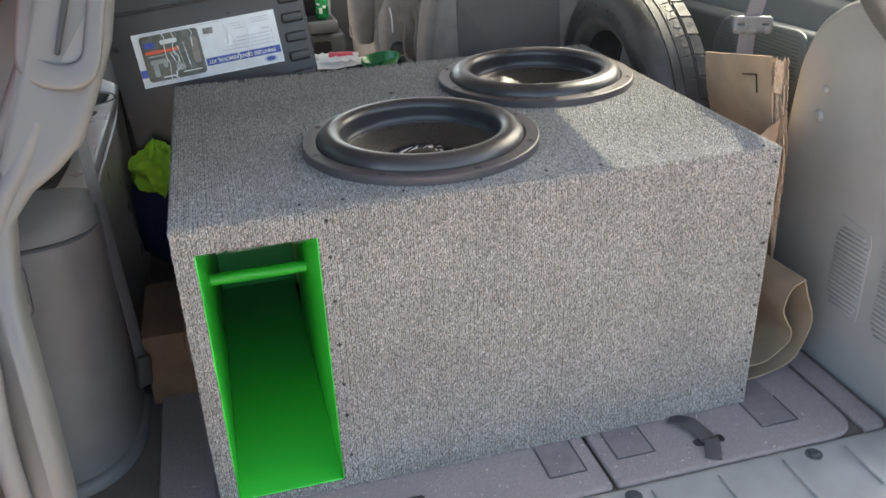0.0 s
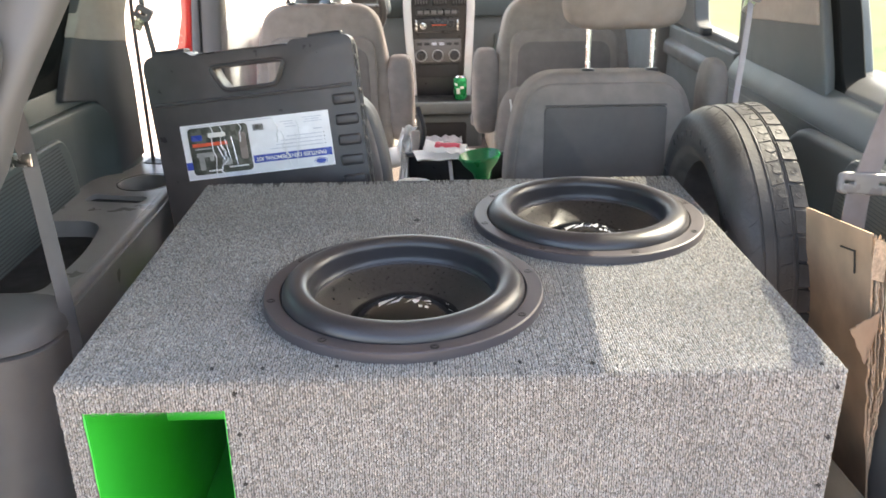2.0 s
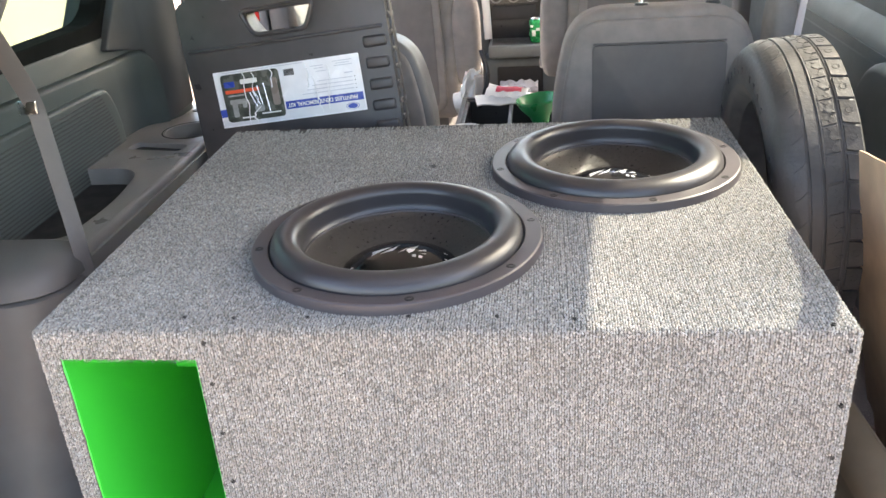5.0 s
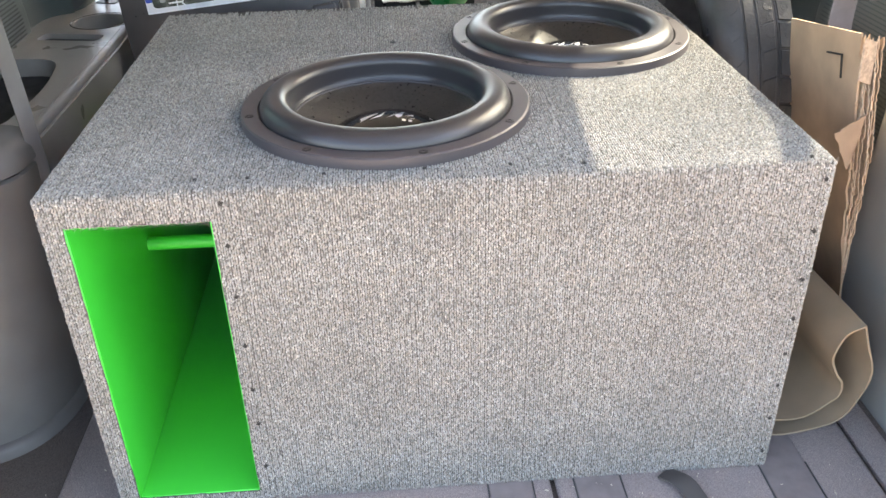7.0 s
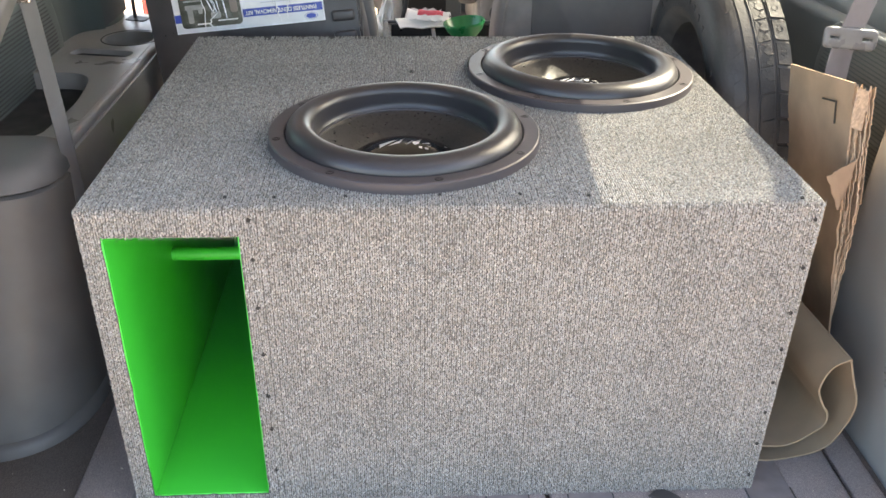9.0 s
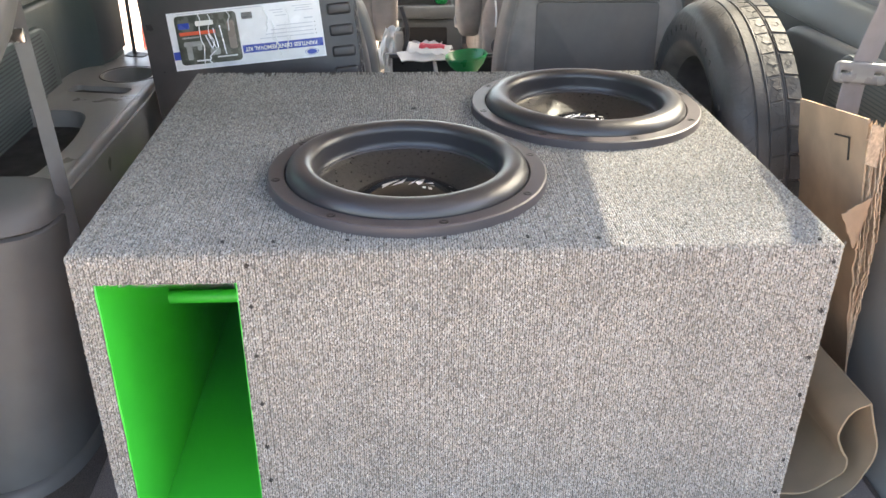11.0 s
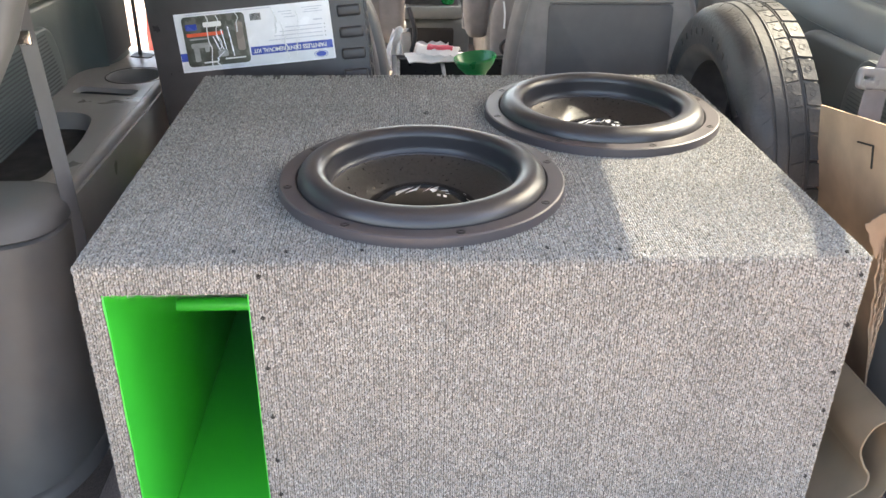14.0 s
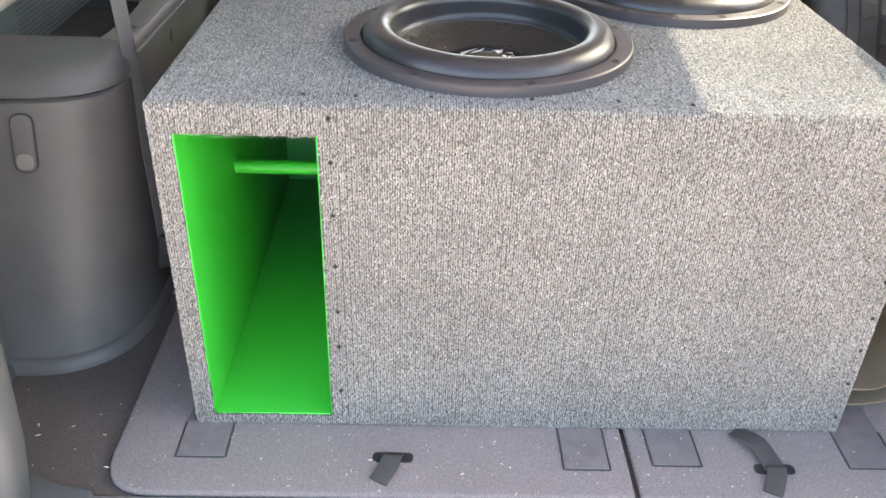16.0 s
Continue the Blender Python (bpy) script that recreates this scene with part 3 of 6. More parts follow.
part("pull_strap", sweep(path, strap_ring(0.03, 0.0025), (1, 0.3, 0)), M_STRAP, right_panel, "short dark webbing pull strap")

# ---------- left side of the van ----------
WALL_L, WALL_R = -0.36, 1.30


def turn_in(bm, a=1.0, b=1.43):
    """Bends a side panel inboard between y = a and b, toward the edge of the sliding door."""
    bmesh.ops.triangulate(bm, faces=bm.faces[:])
    for k in range(9):
        bmesh.ops.bisect_plane(bm, geom=bm.verts[:] + bm.edges[:] + bm.faces[:], plane_co=(0, a + (b - a) * k / 8, 0), plane_no=(0, 1, 0))
    for v in bm.verts:
        u = min(1.0, max(0.0, (v.co.y - a) / (b - a)))
        u = u * u * (3 - 2 * u)
        v.co.x += 0.09 * u
        v.co.y -= 0.241 * u
        v.co.z += 0.106 * u * (0.989 - v.co.z)
    return bm


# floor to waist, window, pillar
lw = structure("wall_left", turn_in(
    prism(rounded([(0.05, -0.02), (1.46, -0.02), (1.46, 0.60), (1.36, 0.615), (0.05, 0.66)], [0.0, 0.0, 0.02, 0.04, 0.0], 4), "x", WALL_L - 0.14, WALL_L, 0.006)), M_TRIM_SHADED, "cool grey moulded quarter panel")
tagged(part("armrest_bulge", turn_in(prism(rounded([(0.30, 0.28), (1.27, 0.28), (1.262, 0.51), (1.18, 0.568), (0.30, 0.607)], [0, 0.02, 0.08, 0.07, 0], 7), "x", WALL_L - 0.01, WALL_L + 0.018, 0.012, 4)), M_TRIM_SHADED, lw), "softly padded cool grey panel")
grille = part("speaker_grille", prism(rounded([(0.36, 0.32), (0.975, 0.32), (0.965, 0.47), (0.93, 0.540), (0.36, 0.555)], [0, 0.02, 0.07, 0.05, 0], 7), "x", WALL_L + 0.008, WALL_L + 0.028, 0.009, 4), M_TRIM_SHADED, lw, "cool grey slotted loudspeaker cover")
for k in range(25):
    z = 0.337 + k * 0.0078
    far = 0.945 - max(0.0, z - 0.44) * 0.45
    part("slot", rbox(WALL_L + 0.0255, WALL_L + 0.0284, 0.46, far - 0.01, z, z + 0.0030, 0.0003, 1), M_GROOVE, grille)

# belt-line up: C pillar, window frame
cp = structure("pillar_c_left", turn_in(prism(rounded([(0.99, 0.60), (1.20, 0.56), (1.20, 0.36), (1.435, 0.36), (1.434, 0.594), (1.422, 0.68), (1.432, 0.73), (1.505, 0.811), (1.60, 1.26), (1.36, 1.26), (1.27, 0.95), (1.19, 0.815), (1.10, 0.715), (1.03, 0.648)], [0.01, 0.02, 0, 0, 0.03, 0.04, 0.04, 0.03, 0.015, 0.01, 0.1, 0.08, 0.08, 0.06], 4), "x", WALL_L - 0.10, WALL_L + 0.014, 0.026, 5)), M_PILLAR_SHADED, "dark grey door pillar trim")
part("upper_trim", turn_in(prism(rounded([(1.10, 0.722), (1.412, 0.668), (1.422, 0.73), (1.492, 0.811), (1.585, 1.25), (1.36, 1.25), (1.28, 0.95), (1.20, 0.815)], 0.012, 3), "x", WALL_L - 0.09, WALL_L + 0.019, 0.018, 4)), M_BEIGE, cp, "beige upper pillar cover")
ql = structure("window_1", turn_in(prism([(0.14, 0.62), (1.085, 0.60), (1.345, 1.24), (0.22, 1.24)], "x", WALL_L - 0.065, WALL_L - 0.06)), M_TINT, "dark tinted rear quarter window")
ql.visible_shadow = False
part("window_frame", turn_in(prism([(0.08, 0.60), (1.10, 0.585), (1.36, 1.26), (0.08, 1.26)], "x", WALL_L - 0.058, WALL_L - 0.004, 0.004, 1, holes=(rounded([(0.20, 0.672), (1.030, 0.660), (1.262, 0.93), (1.325, 1.13), (0.26, 1.13)], [0.05, 0.07, 0.12, 0.05, 0.05], 6),))), M_SURROUND, ql, "black window surround")
# parcel shelf over the wheel arch
tray = rounded([(-0.345, 0.43), (-0.200, 0.43), (-0.188, 0.60), (-0.215, 0.775), (-0.345, 0.775)], [0.02, 0.03, 0.07, 0.07, 0.02], 6)
slot = rounded([(-0.305, 0.90), (-0.175, 0.875), (-0.168, 0.918), (-0.297, 0.945)], 0.014, 4)
cup = [(-0.205 + 0.058 * math.cos(2 * math.pi * k / 28), 1.025 + 0.058 * math.sin(2 * math.pi * k / 28)) for k in range(28)]
sh = structure("shelf_left", prism(rounded([(WALL_L - 0.02, 0.40), (-0.154, 0.36), (-0.148, 0.88), (-0.152, 1.16), (-0.20, 1.24), (WALL_L - 0.02, 1.26)], [0.0, 0.02, 0.06, 0.07, 0.05, 0.0], 6), "z", 0.0, 0.405, 0.009, 4, holes=(tray, slot, cup)), M_LEDGE, "dark grey wheel-arch ledge with cup holders")
part("flank", prism(rounded([(-0.160, 0.362), (-0.134, 0.36), (-0.129, 0.88), (-0.141, 1.165), (-0.170, 1.20), (-0.160, 0.88)], [0.0, 0.008, 0.06, 0.02, 0.01, 0.0], 5), "z", 0.0, 0.392, 0.004, 2), M_LEDGE, sh)
edge_path = [(-0.1535, 0.372, 0.391), (-0.1475, 0.88, 0.391), (-0.152, 1.12, 0.391), (-0.172, 1.19, 0.391)]
part("rolled_edge", sweep(smooth_path(edge_path), circle(0.0135, 14)), M_LEDGE, sh, "rounded satin edge of the ledge")
# Raised near-black floors stand in for shade in the tray, slot and cup.
part("tray_floor", prism(rounded([(-0.37, 0.41), (-0.17, 0.41), (-0.17, 0.80), (-0.37, 0.80)], 0.01, 2), "z", 0.365, 0.370), M_HOLE, sh, "shallow storage tray, its floor blackened as depth shade")
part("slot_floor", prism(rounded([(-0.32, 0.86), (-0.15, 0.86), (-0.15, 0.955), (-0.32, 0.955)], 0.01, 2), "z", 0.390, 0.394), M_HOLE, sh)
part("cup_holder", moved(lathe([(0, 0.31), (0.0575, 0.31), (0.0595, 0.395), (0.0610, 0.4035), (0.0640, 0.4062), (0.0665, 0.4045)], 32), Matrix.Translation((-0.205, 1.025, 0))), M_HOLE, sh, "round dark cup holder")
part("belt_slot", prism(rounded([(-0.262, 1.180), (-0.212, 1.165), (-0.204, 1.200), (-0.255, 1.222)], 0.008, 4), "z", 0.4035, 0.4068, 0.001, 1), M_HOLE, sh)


# rounded corner locker behind the left wheel arch
def locker_ring(z, inset=0.0, back=0.365):
    front = 0.115 + 0.285 * max(0.0, z)
    out = []
    for k in range(29):
        a = math.pi / 2 * k / 28
        out.append((-0.300 + (0.179 - inset) * math.sin(a) ** 0.72, 0.330 - (0.330 - front - inset) * math.cos(a) ** 0.72))
    return [(-0.46, front + inset)] + out + [(-0.121 - inset, back), (-0.46, back)]


def loft(levels):
    """A shell through outlines (z, inset), closed below and above."""
    bm_ = bmesh.new()
    rows = [[bm_.verts.new((x, y, z)) for x, y in locker_ring(z, inset)] for z, inset in levels]
    for lo, hi in zip(rows, rows[1:]):
        for k in range(len(lo)):
            j = (k + 1) % len(lo)
            bm_.faces.new((lo[k], lo[j], hi[j], hi[k]))
    bm_.faces.new(rows[0][::-1])
    bm_.faces.new(rows[-1])
    bmesh.ops.recalc_face_normals(bm_, faces=bm_.faces[:])
    return bm_


lk = structure("corner_locker", loft([(-0.01, 0.0), (0.1, 0.0), (0.25, 0.0), (0.382, 0.0), (0.3855, 0.004)]), M_TRIM_DARK, "dark grey rounded corner storage locker")
part("locker_lid", loft([(0.3875, 0.003), (0.3905, -0.001), (0.408, 0.001), (0.420, 0.007), (0.428, 0.018), (0.432, 0.034), (0.434, 0.055)]), M_TRIM_DARK, lk, "rounded lift-off lid of the locker")
part("plinth", loft([(-0.012, -0.009), (0.002, -0.008), (0.008, -0.004), (0.011, 0.003)]), M_TRIM_DARK, lk)
LATCH = pose(-0.241, 0.2085, 0.330, -15.9, 0, 4)
part("latch_recess", moved(prism(rounded([(-0.0160, -0.042), (0.0160, -0.042), (0.0160, 0.042), (-0.0160, 0.042)], 0.0155, 7), "y", -0.002, 0.004, 0.001, 1), LATCH), M_GROOVE, lk)
part("latch", moved(prism(rounded([(-0.0148, -0.0408), (0.0148, -0.0408), (0.0148, 0.0408), (-0.0148, 0.0408)], 0.0145, 7), "y", -0.0045, 0.002, 0.002, 3), LATCH), M_TRIM_DARK, lk, "finger latch of the locker")
part("finger_hollow", moved(prism(rounded([(-0.0125, -0.038), (0.0125, -0.038), (0.0125, -0.014), (-0.0125, -0.014)], 0.0118, 6), "y", -0.0050, -0.002, 0.001, 1), LATCH), M_LEDGE, lk)

# tail pillar, left
tail = [(0.085, 0.94), (0.000, 0.785), (-0.014, 0.725), (-0.036, 0.675), (-0.061, 0.626), (-0.092, 0.600), (-0.122, 0.582), (-0.148, 0.553), (-0.154, 0.485), (-0.149, 0.437), (-0.141, 0.33), (-0.144, 0.23), (-0.152, 0.10), (-0.174, -0.05), (-0.20, -0.12), (-0.50, -0.12), (-0.50, 1.30), (0.14, 1.30)]


def rake(bm_, top=0.07, slope=0.55, low=-0.155, z0=0.78):
    """Leans a tailgate pillar so that its foot stands further back."""
    for v in bm_.verts:
        v.co.y += top + 0.22 * (v.co.z - z0) if v.co.z > z0 else max(top - slope * (z0 - v.co.z), low)
    return bm_


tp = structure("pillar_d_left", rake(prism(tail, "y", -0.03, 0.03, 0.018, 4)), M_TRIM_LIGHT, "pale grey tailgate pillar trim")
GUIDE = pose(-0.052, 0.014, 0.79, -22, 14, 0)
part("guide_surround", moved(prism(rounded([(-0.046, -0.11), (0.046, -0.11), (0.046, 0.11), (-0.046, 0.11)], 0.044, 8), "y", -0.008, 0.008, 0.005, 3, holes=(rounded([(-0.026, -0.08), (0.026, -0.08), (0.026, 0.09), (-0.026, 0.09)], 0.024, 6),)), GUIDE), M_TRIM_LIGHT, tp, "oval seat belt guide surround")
part("guide_slot", moved(prism(rounded([(-0.025, -0.078), (0.025, -0.078), (0.025, 0.088), (-0.025, 0.088)], 0.022, 6), "y", 0.001, 0.003), GUIDE), M_TRIM_DARK, tp)
part("guide_loop", moved(prism(rounded([(-0.003, -0.070), (0.0015, -0.070), (0.0085, 0.0), (0.012, 0.086), (0.006, 0.086), (0.001, 0.0)], 0.001, 3), "y", -0.012, 0.002, 0.0008, 1), GUIDE), M_HOLE, tp, "dark belt slot in the guide")
for off, r in ((0.035, 0.013), (0.068, 0.010)):
    path = smooth_path([(0.045 - off, 0.055, 0.98), (-0.005 - off, 0.03, 0.80), (-0.075 - off, -0.03, 0.65), (-0.145 - off, -0.095, 0.53), (-0.160 - off, -0.175, 0.36), (-0.158 - off, -0.195, 0.12), (-0.175 - off, -0.20, -0.06)])
    part("weatherstrip", sweep(path, circle(r, 10)), M_RUBSEAL, tp, "grey rubber weatherstrip")
part("body_edge", rake(prism([(-0.30, -0.2), (-0.30, 0.40), (-0.24, 0.60), (-0.12, 0.78), (-0.02, 0.98), (-0.55, 0.98), (-0.55, -0.2)], "y", -0.10, -0.05, 0.008, 2)), M_REDPAINT, tp, "red painted body edge")
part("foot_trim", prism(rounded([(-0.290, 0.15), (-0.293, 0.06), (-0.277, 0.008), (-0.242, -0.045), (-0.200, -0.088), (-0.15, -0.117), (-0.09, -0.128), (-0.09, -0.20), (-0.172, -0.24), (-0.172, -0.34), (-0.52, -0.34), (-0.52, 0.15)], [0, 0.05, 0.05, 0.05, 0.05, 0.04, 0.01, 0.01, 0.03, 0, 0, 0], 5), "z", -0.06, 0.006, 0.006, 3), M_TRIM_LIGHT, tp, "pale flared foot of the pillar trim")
part("inner_panel", prism(rounded([(-0.14, -0.05), (0.135, -0.05), (0.205, 0.30), (0.14, 0.50), (-0.06, 0.50)], [0, 0, 0.05, 0.05, 0.02], 4), "x", -0.42, -0.303, 0.01, 3), M_TRIM_DARK, tp, "grey inner panel of the pillar")
lkp = bpy.data.objects["corner_locker"]
part("panel_joint", sweep([(-0.292, 0.2255, 0.382), (-0.291, 0.1765, 0.19), (-0.290, 0.1295, 0.012)], circle(0.0012, 6)), M_GROOVE, lkp)

# hanging belt on the left
bl = thing("seat_belt", "grey lap belt hanging down beside the locker", "seat belt")
part("webbing", sweep(smooth_path([(-0.075, 0.20, 0.80), (-0.128, 0.335, 0.672), (-0.128, 0.345, 0.60), (-0.120, 0.345, 0.40), (-0.112, 0.335, 0.22), (-0.108, 0.325, 0.11)]), strap_ring(0.027, 0.0022), (0.5, 0.85, 0)), M_BELT_DARK, bl)
part("clip", rbox(-0.149, -0.120, 0.330, 0.336, 0.648, 0.668, 0.002), M_CHROME, bl, "bright metal belt clip")
part("tongue", moved(rbox(-0.014, 0.014, -0.006, 0.006, -0.03, 0.03, 0.004), pose(-0.106, 0.318, 0.085, 0, 8, 40)), M_STRAP, bl, "grey plastic belt tongue")

# door opening and the pillar before it
bp_ = structure("pillar_b_left", prism([(-0.295, 0.0), (-0.235, 0.0), (-0.245, 0.54), (-0.20, 1.26), (-0.27, 1.26), (-0.315, 0.54)], "y", 2.06, 2.16, 0.01, 2), M_TRIM_LIGHT, "pale grey door pillar trim")
part("body_edge", prism([(-0.475, -0.3), (-0.336, -0.3), (-0.345, 0.54), (-0.275, 1.26), (-0.325, 1.26), (-0.372, 0.65), (-0.395, 0.56), (-0.452, 0.45), (-0.475, 0.25)], "y", 2.06, 2.10, 0.01, 2), M_REDPAINT, bp_, "red painted door frame")
part("seal", prism([(-0.334, -0.3), (-0.30, -0.3), (-0.316, 0.54), (-0.262, 1.26), (-0.274, 1.26), (-0.344, 0.54)], "y", 2.05, 2.12, 0.006, 2), M_RUBSEAL, bp_)
fd = structure("door_1", prism([(2.17, -0.1), (3.2, -0.1), (3.2, 0.55), (2.17, 0.55)], "x", -0.40, -0.32, 0.02, 2), M_TRIM_TEAL, "closed front door, cool grey inside")
part("front_glass", prism([(2.2, 0.55), (3.1, 0.55), (2.75, 1.10), (2.25, 1.10)], "x", -0.352, -0.348), M_GLASS, fd)
bl2 = thing("seat_belt", "grey shoulder belt hanging in the door opening", "seat belt")
part("webbing", sweep(smooth_path([(-0.19, 1.15, 0.98), (-0.185, 1.11, 0.80), (-0.177, 1.10, 0.74), (-0.165, 1.09, 0.66), (-0.16, 1.08, 0.55)]), strap_ring(0.012, 0.003), (1, 0, 0)), M_BELT_DARK, bl2)
part("retractor_webbing", sweep([(-0.232, 1.205, 0.98), (-0.240, 1.200, 0.76), (-0.240, 1.197, 0.402)], strap_ring(0.0095, 0.003), (1, 0, 0)), M_BELT_DARK, bl2)
DROP = pose(-0.184, 1.095, 0.765, 0, 25, 0)
tng = part("tongue", moved(prism(rounded([(-0.018, -0.004), (0.018, -0.004), (0.020, 0.022), (-0.016, 0.024)], 0.005, 4), "y", -0.007, 0.006, 0.003, 2, holes=(rounded([(-0.010, 0.005), (0.010, 0.005), (0.010, 0.012), (-0.010, 0.012)], 0.002, 2),)), DROP), M_BUCKLE, bl2, "grey plastic belt tongue")
part("plate", moved(prism(rounded([(-0.009, -0.032), (0.007, -0.032), (0.010, -0.003), (-0.012, -0.003)], 0.003, 3), "y", -0.0015, 0.0015, 0.0006, 1), DROP), M_CHROME, tng, "bright metal tongue plate")

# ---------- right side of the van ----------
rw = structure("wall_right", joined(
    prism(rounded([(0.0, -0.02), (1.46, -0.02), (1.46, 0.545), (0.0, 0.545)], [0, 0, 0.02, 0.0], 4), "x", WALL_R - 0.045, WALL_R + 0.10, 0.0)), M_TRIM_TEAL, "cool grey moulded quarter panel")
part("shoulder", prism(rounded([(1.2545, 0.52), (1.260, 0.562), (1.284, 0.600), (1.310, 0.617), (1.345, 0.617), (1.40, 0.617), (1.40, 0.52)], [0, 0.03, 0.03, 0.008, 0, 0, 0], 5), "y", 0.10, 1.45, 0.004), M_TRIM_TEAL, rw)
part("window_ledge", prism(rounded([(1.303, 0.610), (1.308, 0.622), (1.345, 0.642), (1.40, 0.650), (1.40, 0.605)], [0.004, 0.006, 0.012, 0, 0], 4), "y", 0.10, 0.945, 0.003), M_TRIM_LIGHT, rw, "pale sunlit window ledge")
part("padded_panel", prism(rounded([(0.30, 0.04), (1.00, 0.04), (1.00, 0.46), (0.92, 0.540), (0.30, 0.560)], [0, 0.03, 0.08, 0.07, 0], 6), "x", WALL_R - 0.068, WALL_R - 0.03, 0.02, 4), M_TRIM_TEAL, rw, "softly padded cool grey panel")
cover = part("speaker_grille", prism(rounded([(0.36, 0.30), (0.690, 0.30), (0.690, 0.48), (0.655, 0.545), (0.36, 0.560)], [0.02, 0.04, 0.07, 0.05, 0.05], 6), "x", WALL_R - 0.076, WALL_R - 0.06, 0.008, 3), M_TRIM_TEAL, rw, "rounded slotted loudspeaker cover")
for k in range(31):
    z = 0.315 + k * 0.0076
    # Thin strips in the darkened trim colour draw the shade in the slots.
    part("slot", rbox(WALL_R - 0.0764, WALL_R - 0.0735, 0.38, 0.670 - max(0.0, z - 0.46) * 0.5, z, z + 0.0022, 0.0003, 1), M_TRIM_SHADED, cover)
cr_ = structure("pillar_c_right", prism(rounded([(0.91, 0.57), (1.44, 0.57), (1.45, 0.70), (1.47, 1.26), (1.27, 1.26), (1.13, 0.95), (1.005, 0.80), (0.955, 0.70), (0.93, 0.648)], [0.01, 0.015, 0.05, 0.01, 0.01, 0.1, 0.08, 0.08, 0.04], 4), "x", WALL_R - 0.014, WALL_R + 0.09, 0.012, 3), M_TRIM_TEAL, "cool grey door pillar trim")
part("upper_trim", prism(rounded([(0.990, 0.737), (1.425, 0.70), (1.455, 1.25), (1.28, 1.25), (1.14, 0.95), (1.02, 0.80)], 0.012, 3), "x", WALL_R - 0.020, WALL_R + 0.01, 0.006, 2), M_BEIGE, cr_, "beige upper pillar cover")
TOP_R = 1.228
qr = structure("window_2", prism([(0.16, 0.62), (1.00, 0.60), (1.28, 1.29), (0.24, 1.29)], "x", WALL_R + 0.06, WALL_R + 0.065), M_PANE, "tinted rear quarter window")
part("window_frame", prism([(0.06, 0.585), (1.10, 0.585), (1.40, 1.31), (0.06, 1.31)], "x", WALL_R + 0.005, WALL_R + 0.058, 0.004, 1, holes=(rounded([(0.20, 0.605), (0.88, 0.605), (0.97, 0.80), (1.08, 0.95), (1.21, TOP_R - 0.047), (0.26, TOP_R + 0.045)], [0.05, 0.06, 0.1, 0.12, 0.05, 0.05], 6),)), M_SURROUND, qr, "black window surround")
sd = structure("door_2", prism(rounded([(1.47, -0.1), (2.12, -0.1), (2.12, 0.60), (1.47, 0.60)], [0, 0, 0.01, 0.01], 3), "x", WALL_R - 0.02, WALL_R + 0.08, 0.012, 2), M_TRIM_TEAL, "closed sliding door, cool grey inside")
part("door_ledge", prism(rounded([(1.262, 0.54), (1.31, 0.575), (1.38, 0.61), (1.38, 0.50), (1.262, 0.50)], 0.01, 3), "y", 1.48, 2.11, 0.004), M_TRIM_LIGHT, sd, "pale sunlit door ledge")
part("door_glass", prism([(1.47, 0.60), (2.12, 0.60), (2.12, 1.24), (1.47, 1.24)], "x", WALL_R + 0.050, WALL_R + 0.055), M_PANE, sd)
part("window_frame", prism([(1.45, 0.585), (2.2, 0.585), (2.2, 1.28), (1.45, 1.28)], "x", WALL_R + 0.0, WALL_R + 0.048, 0.004, 1, holes=(rounded([(1.50, 0.622), (1.90, 0.622), (2.08, 1.08), (1.56, 1.08)], 0.03, 5),)), M_TRIM_LIGHT, sd, "pale window surround")
part("latch", rbox(WALL_R - 0.03, WALL_R + 0.0, 1.72, 1.76, 0.61, 0.635, 0.006), M_HOLE, sd, "small black window latch")
structure("pillar_b_right", prism([(1.26, -0.1), (1.36, -0.1), (1.36, 1.26), (1.18, 1.26), (1.245, 0.62)], "y", 2.13, 2.26, 0.02, 3), M_TRIM_DARK, "dark grey door pillar trim")
structure("door_3", prism([(2.27, -0.1), (3.2, -0.1), (3.2, 0.55), (2.27, 0.55)], "x", 1.30, 1.38, 0.02, 2), M_TRIM_TEAL, "closed front door, cool grey inside")

# tail corner on the right with two vents
corner = [(-0.20, -0.05), (0.278, -0.05), (0.278, 0.11), (0.286, 0.30), (0.280, 0.44), (0.268, 0.54), (0.235, 0.612), (0.165, 0.662), (0.06, 0.675), (-0.20, 0.675)]
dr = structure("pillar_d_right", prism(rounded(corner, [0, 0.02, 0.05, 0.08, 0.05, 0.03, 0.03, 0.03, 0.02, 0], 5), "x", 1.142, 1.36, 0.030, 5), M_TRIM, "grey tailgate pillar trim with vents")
up = [(0.97, 0.94), (1.03, 0.775), (1.05, 0.725), (1.08, 0.675), (1.10, 0.645), (1.142, 0.60), (1.36, 0.60), (1.36, 1.30), (0.93, 1.30)]
part("upper_trim", rake(prism(up, "y", -0.03, 0.03, 0.018, 4), slope=0.22, low=-0.10), M_TRIM_LIGHT, dr, "pale grey upper tailgate pillar")
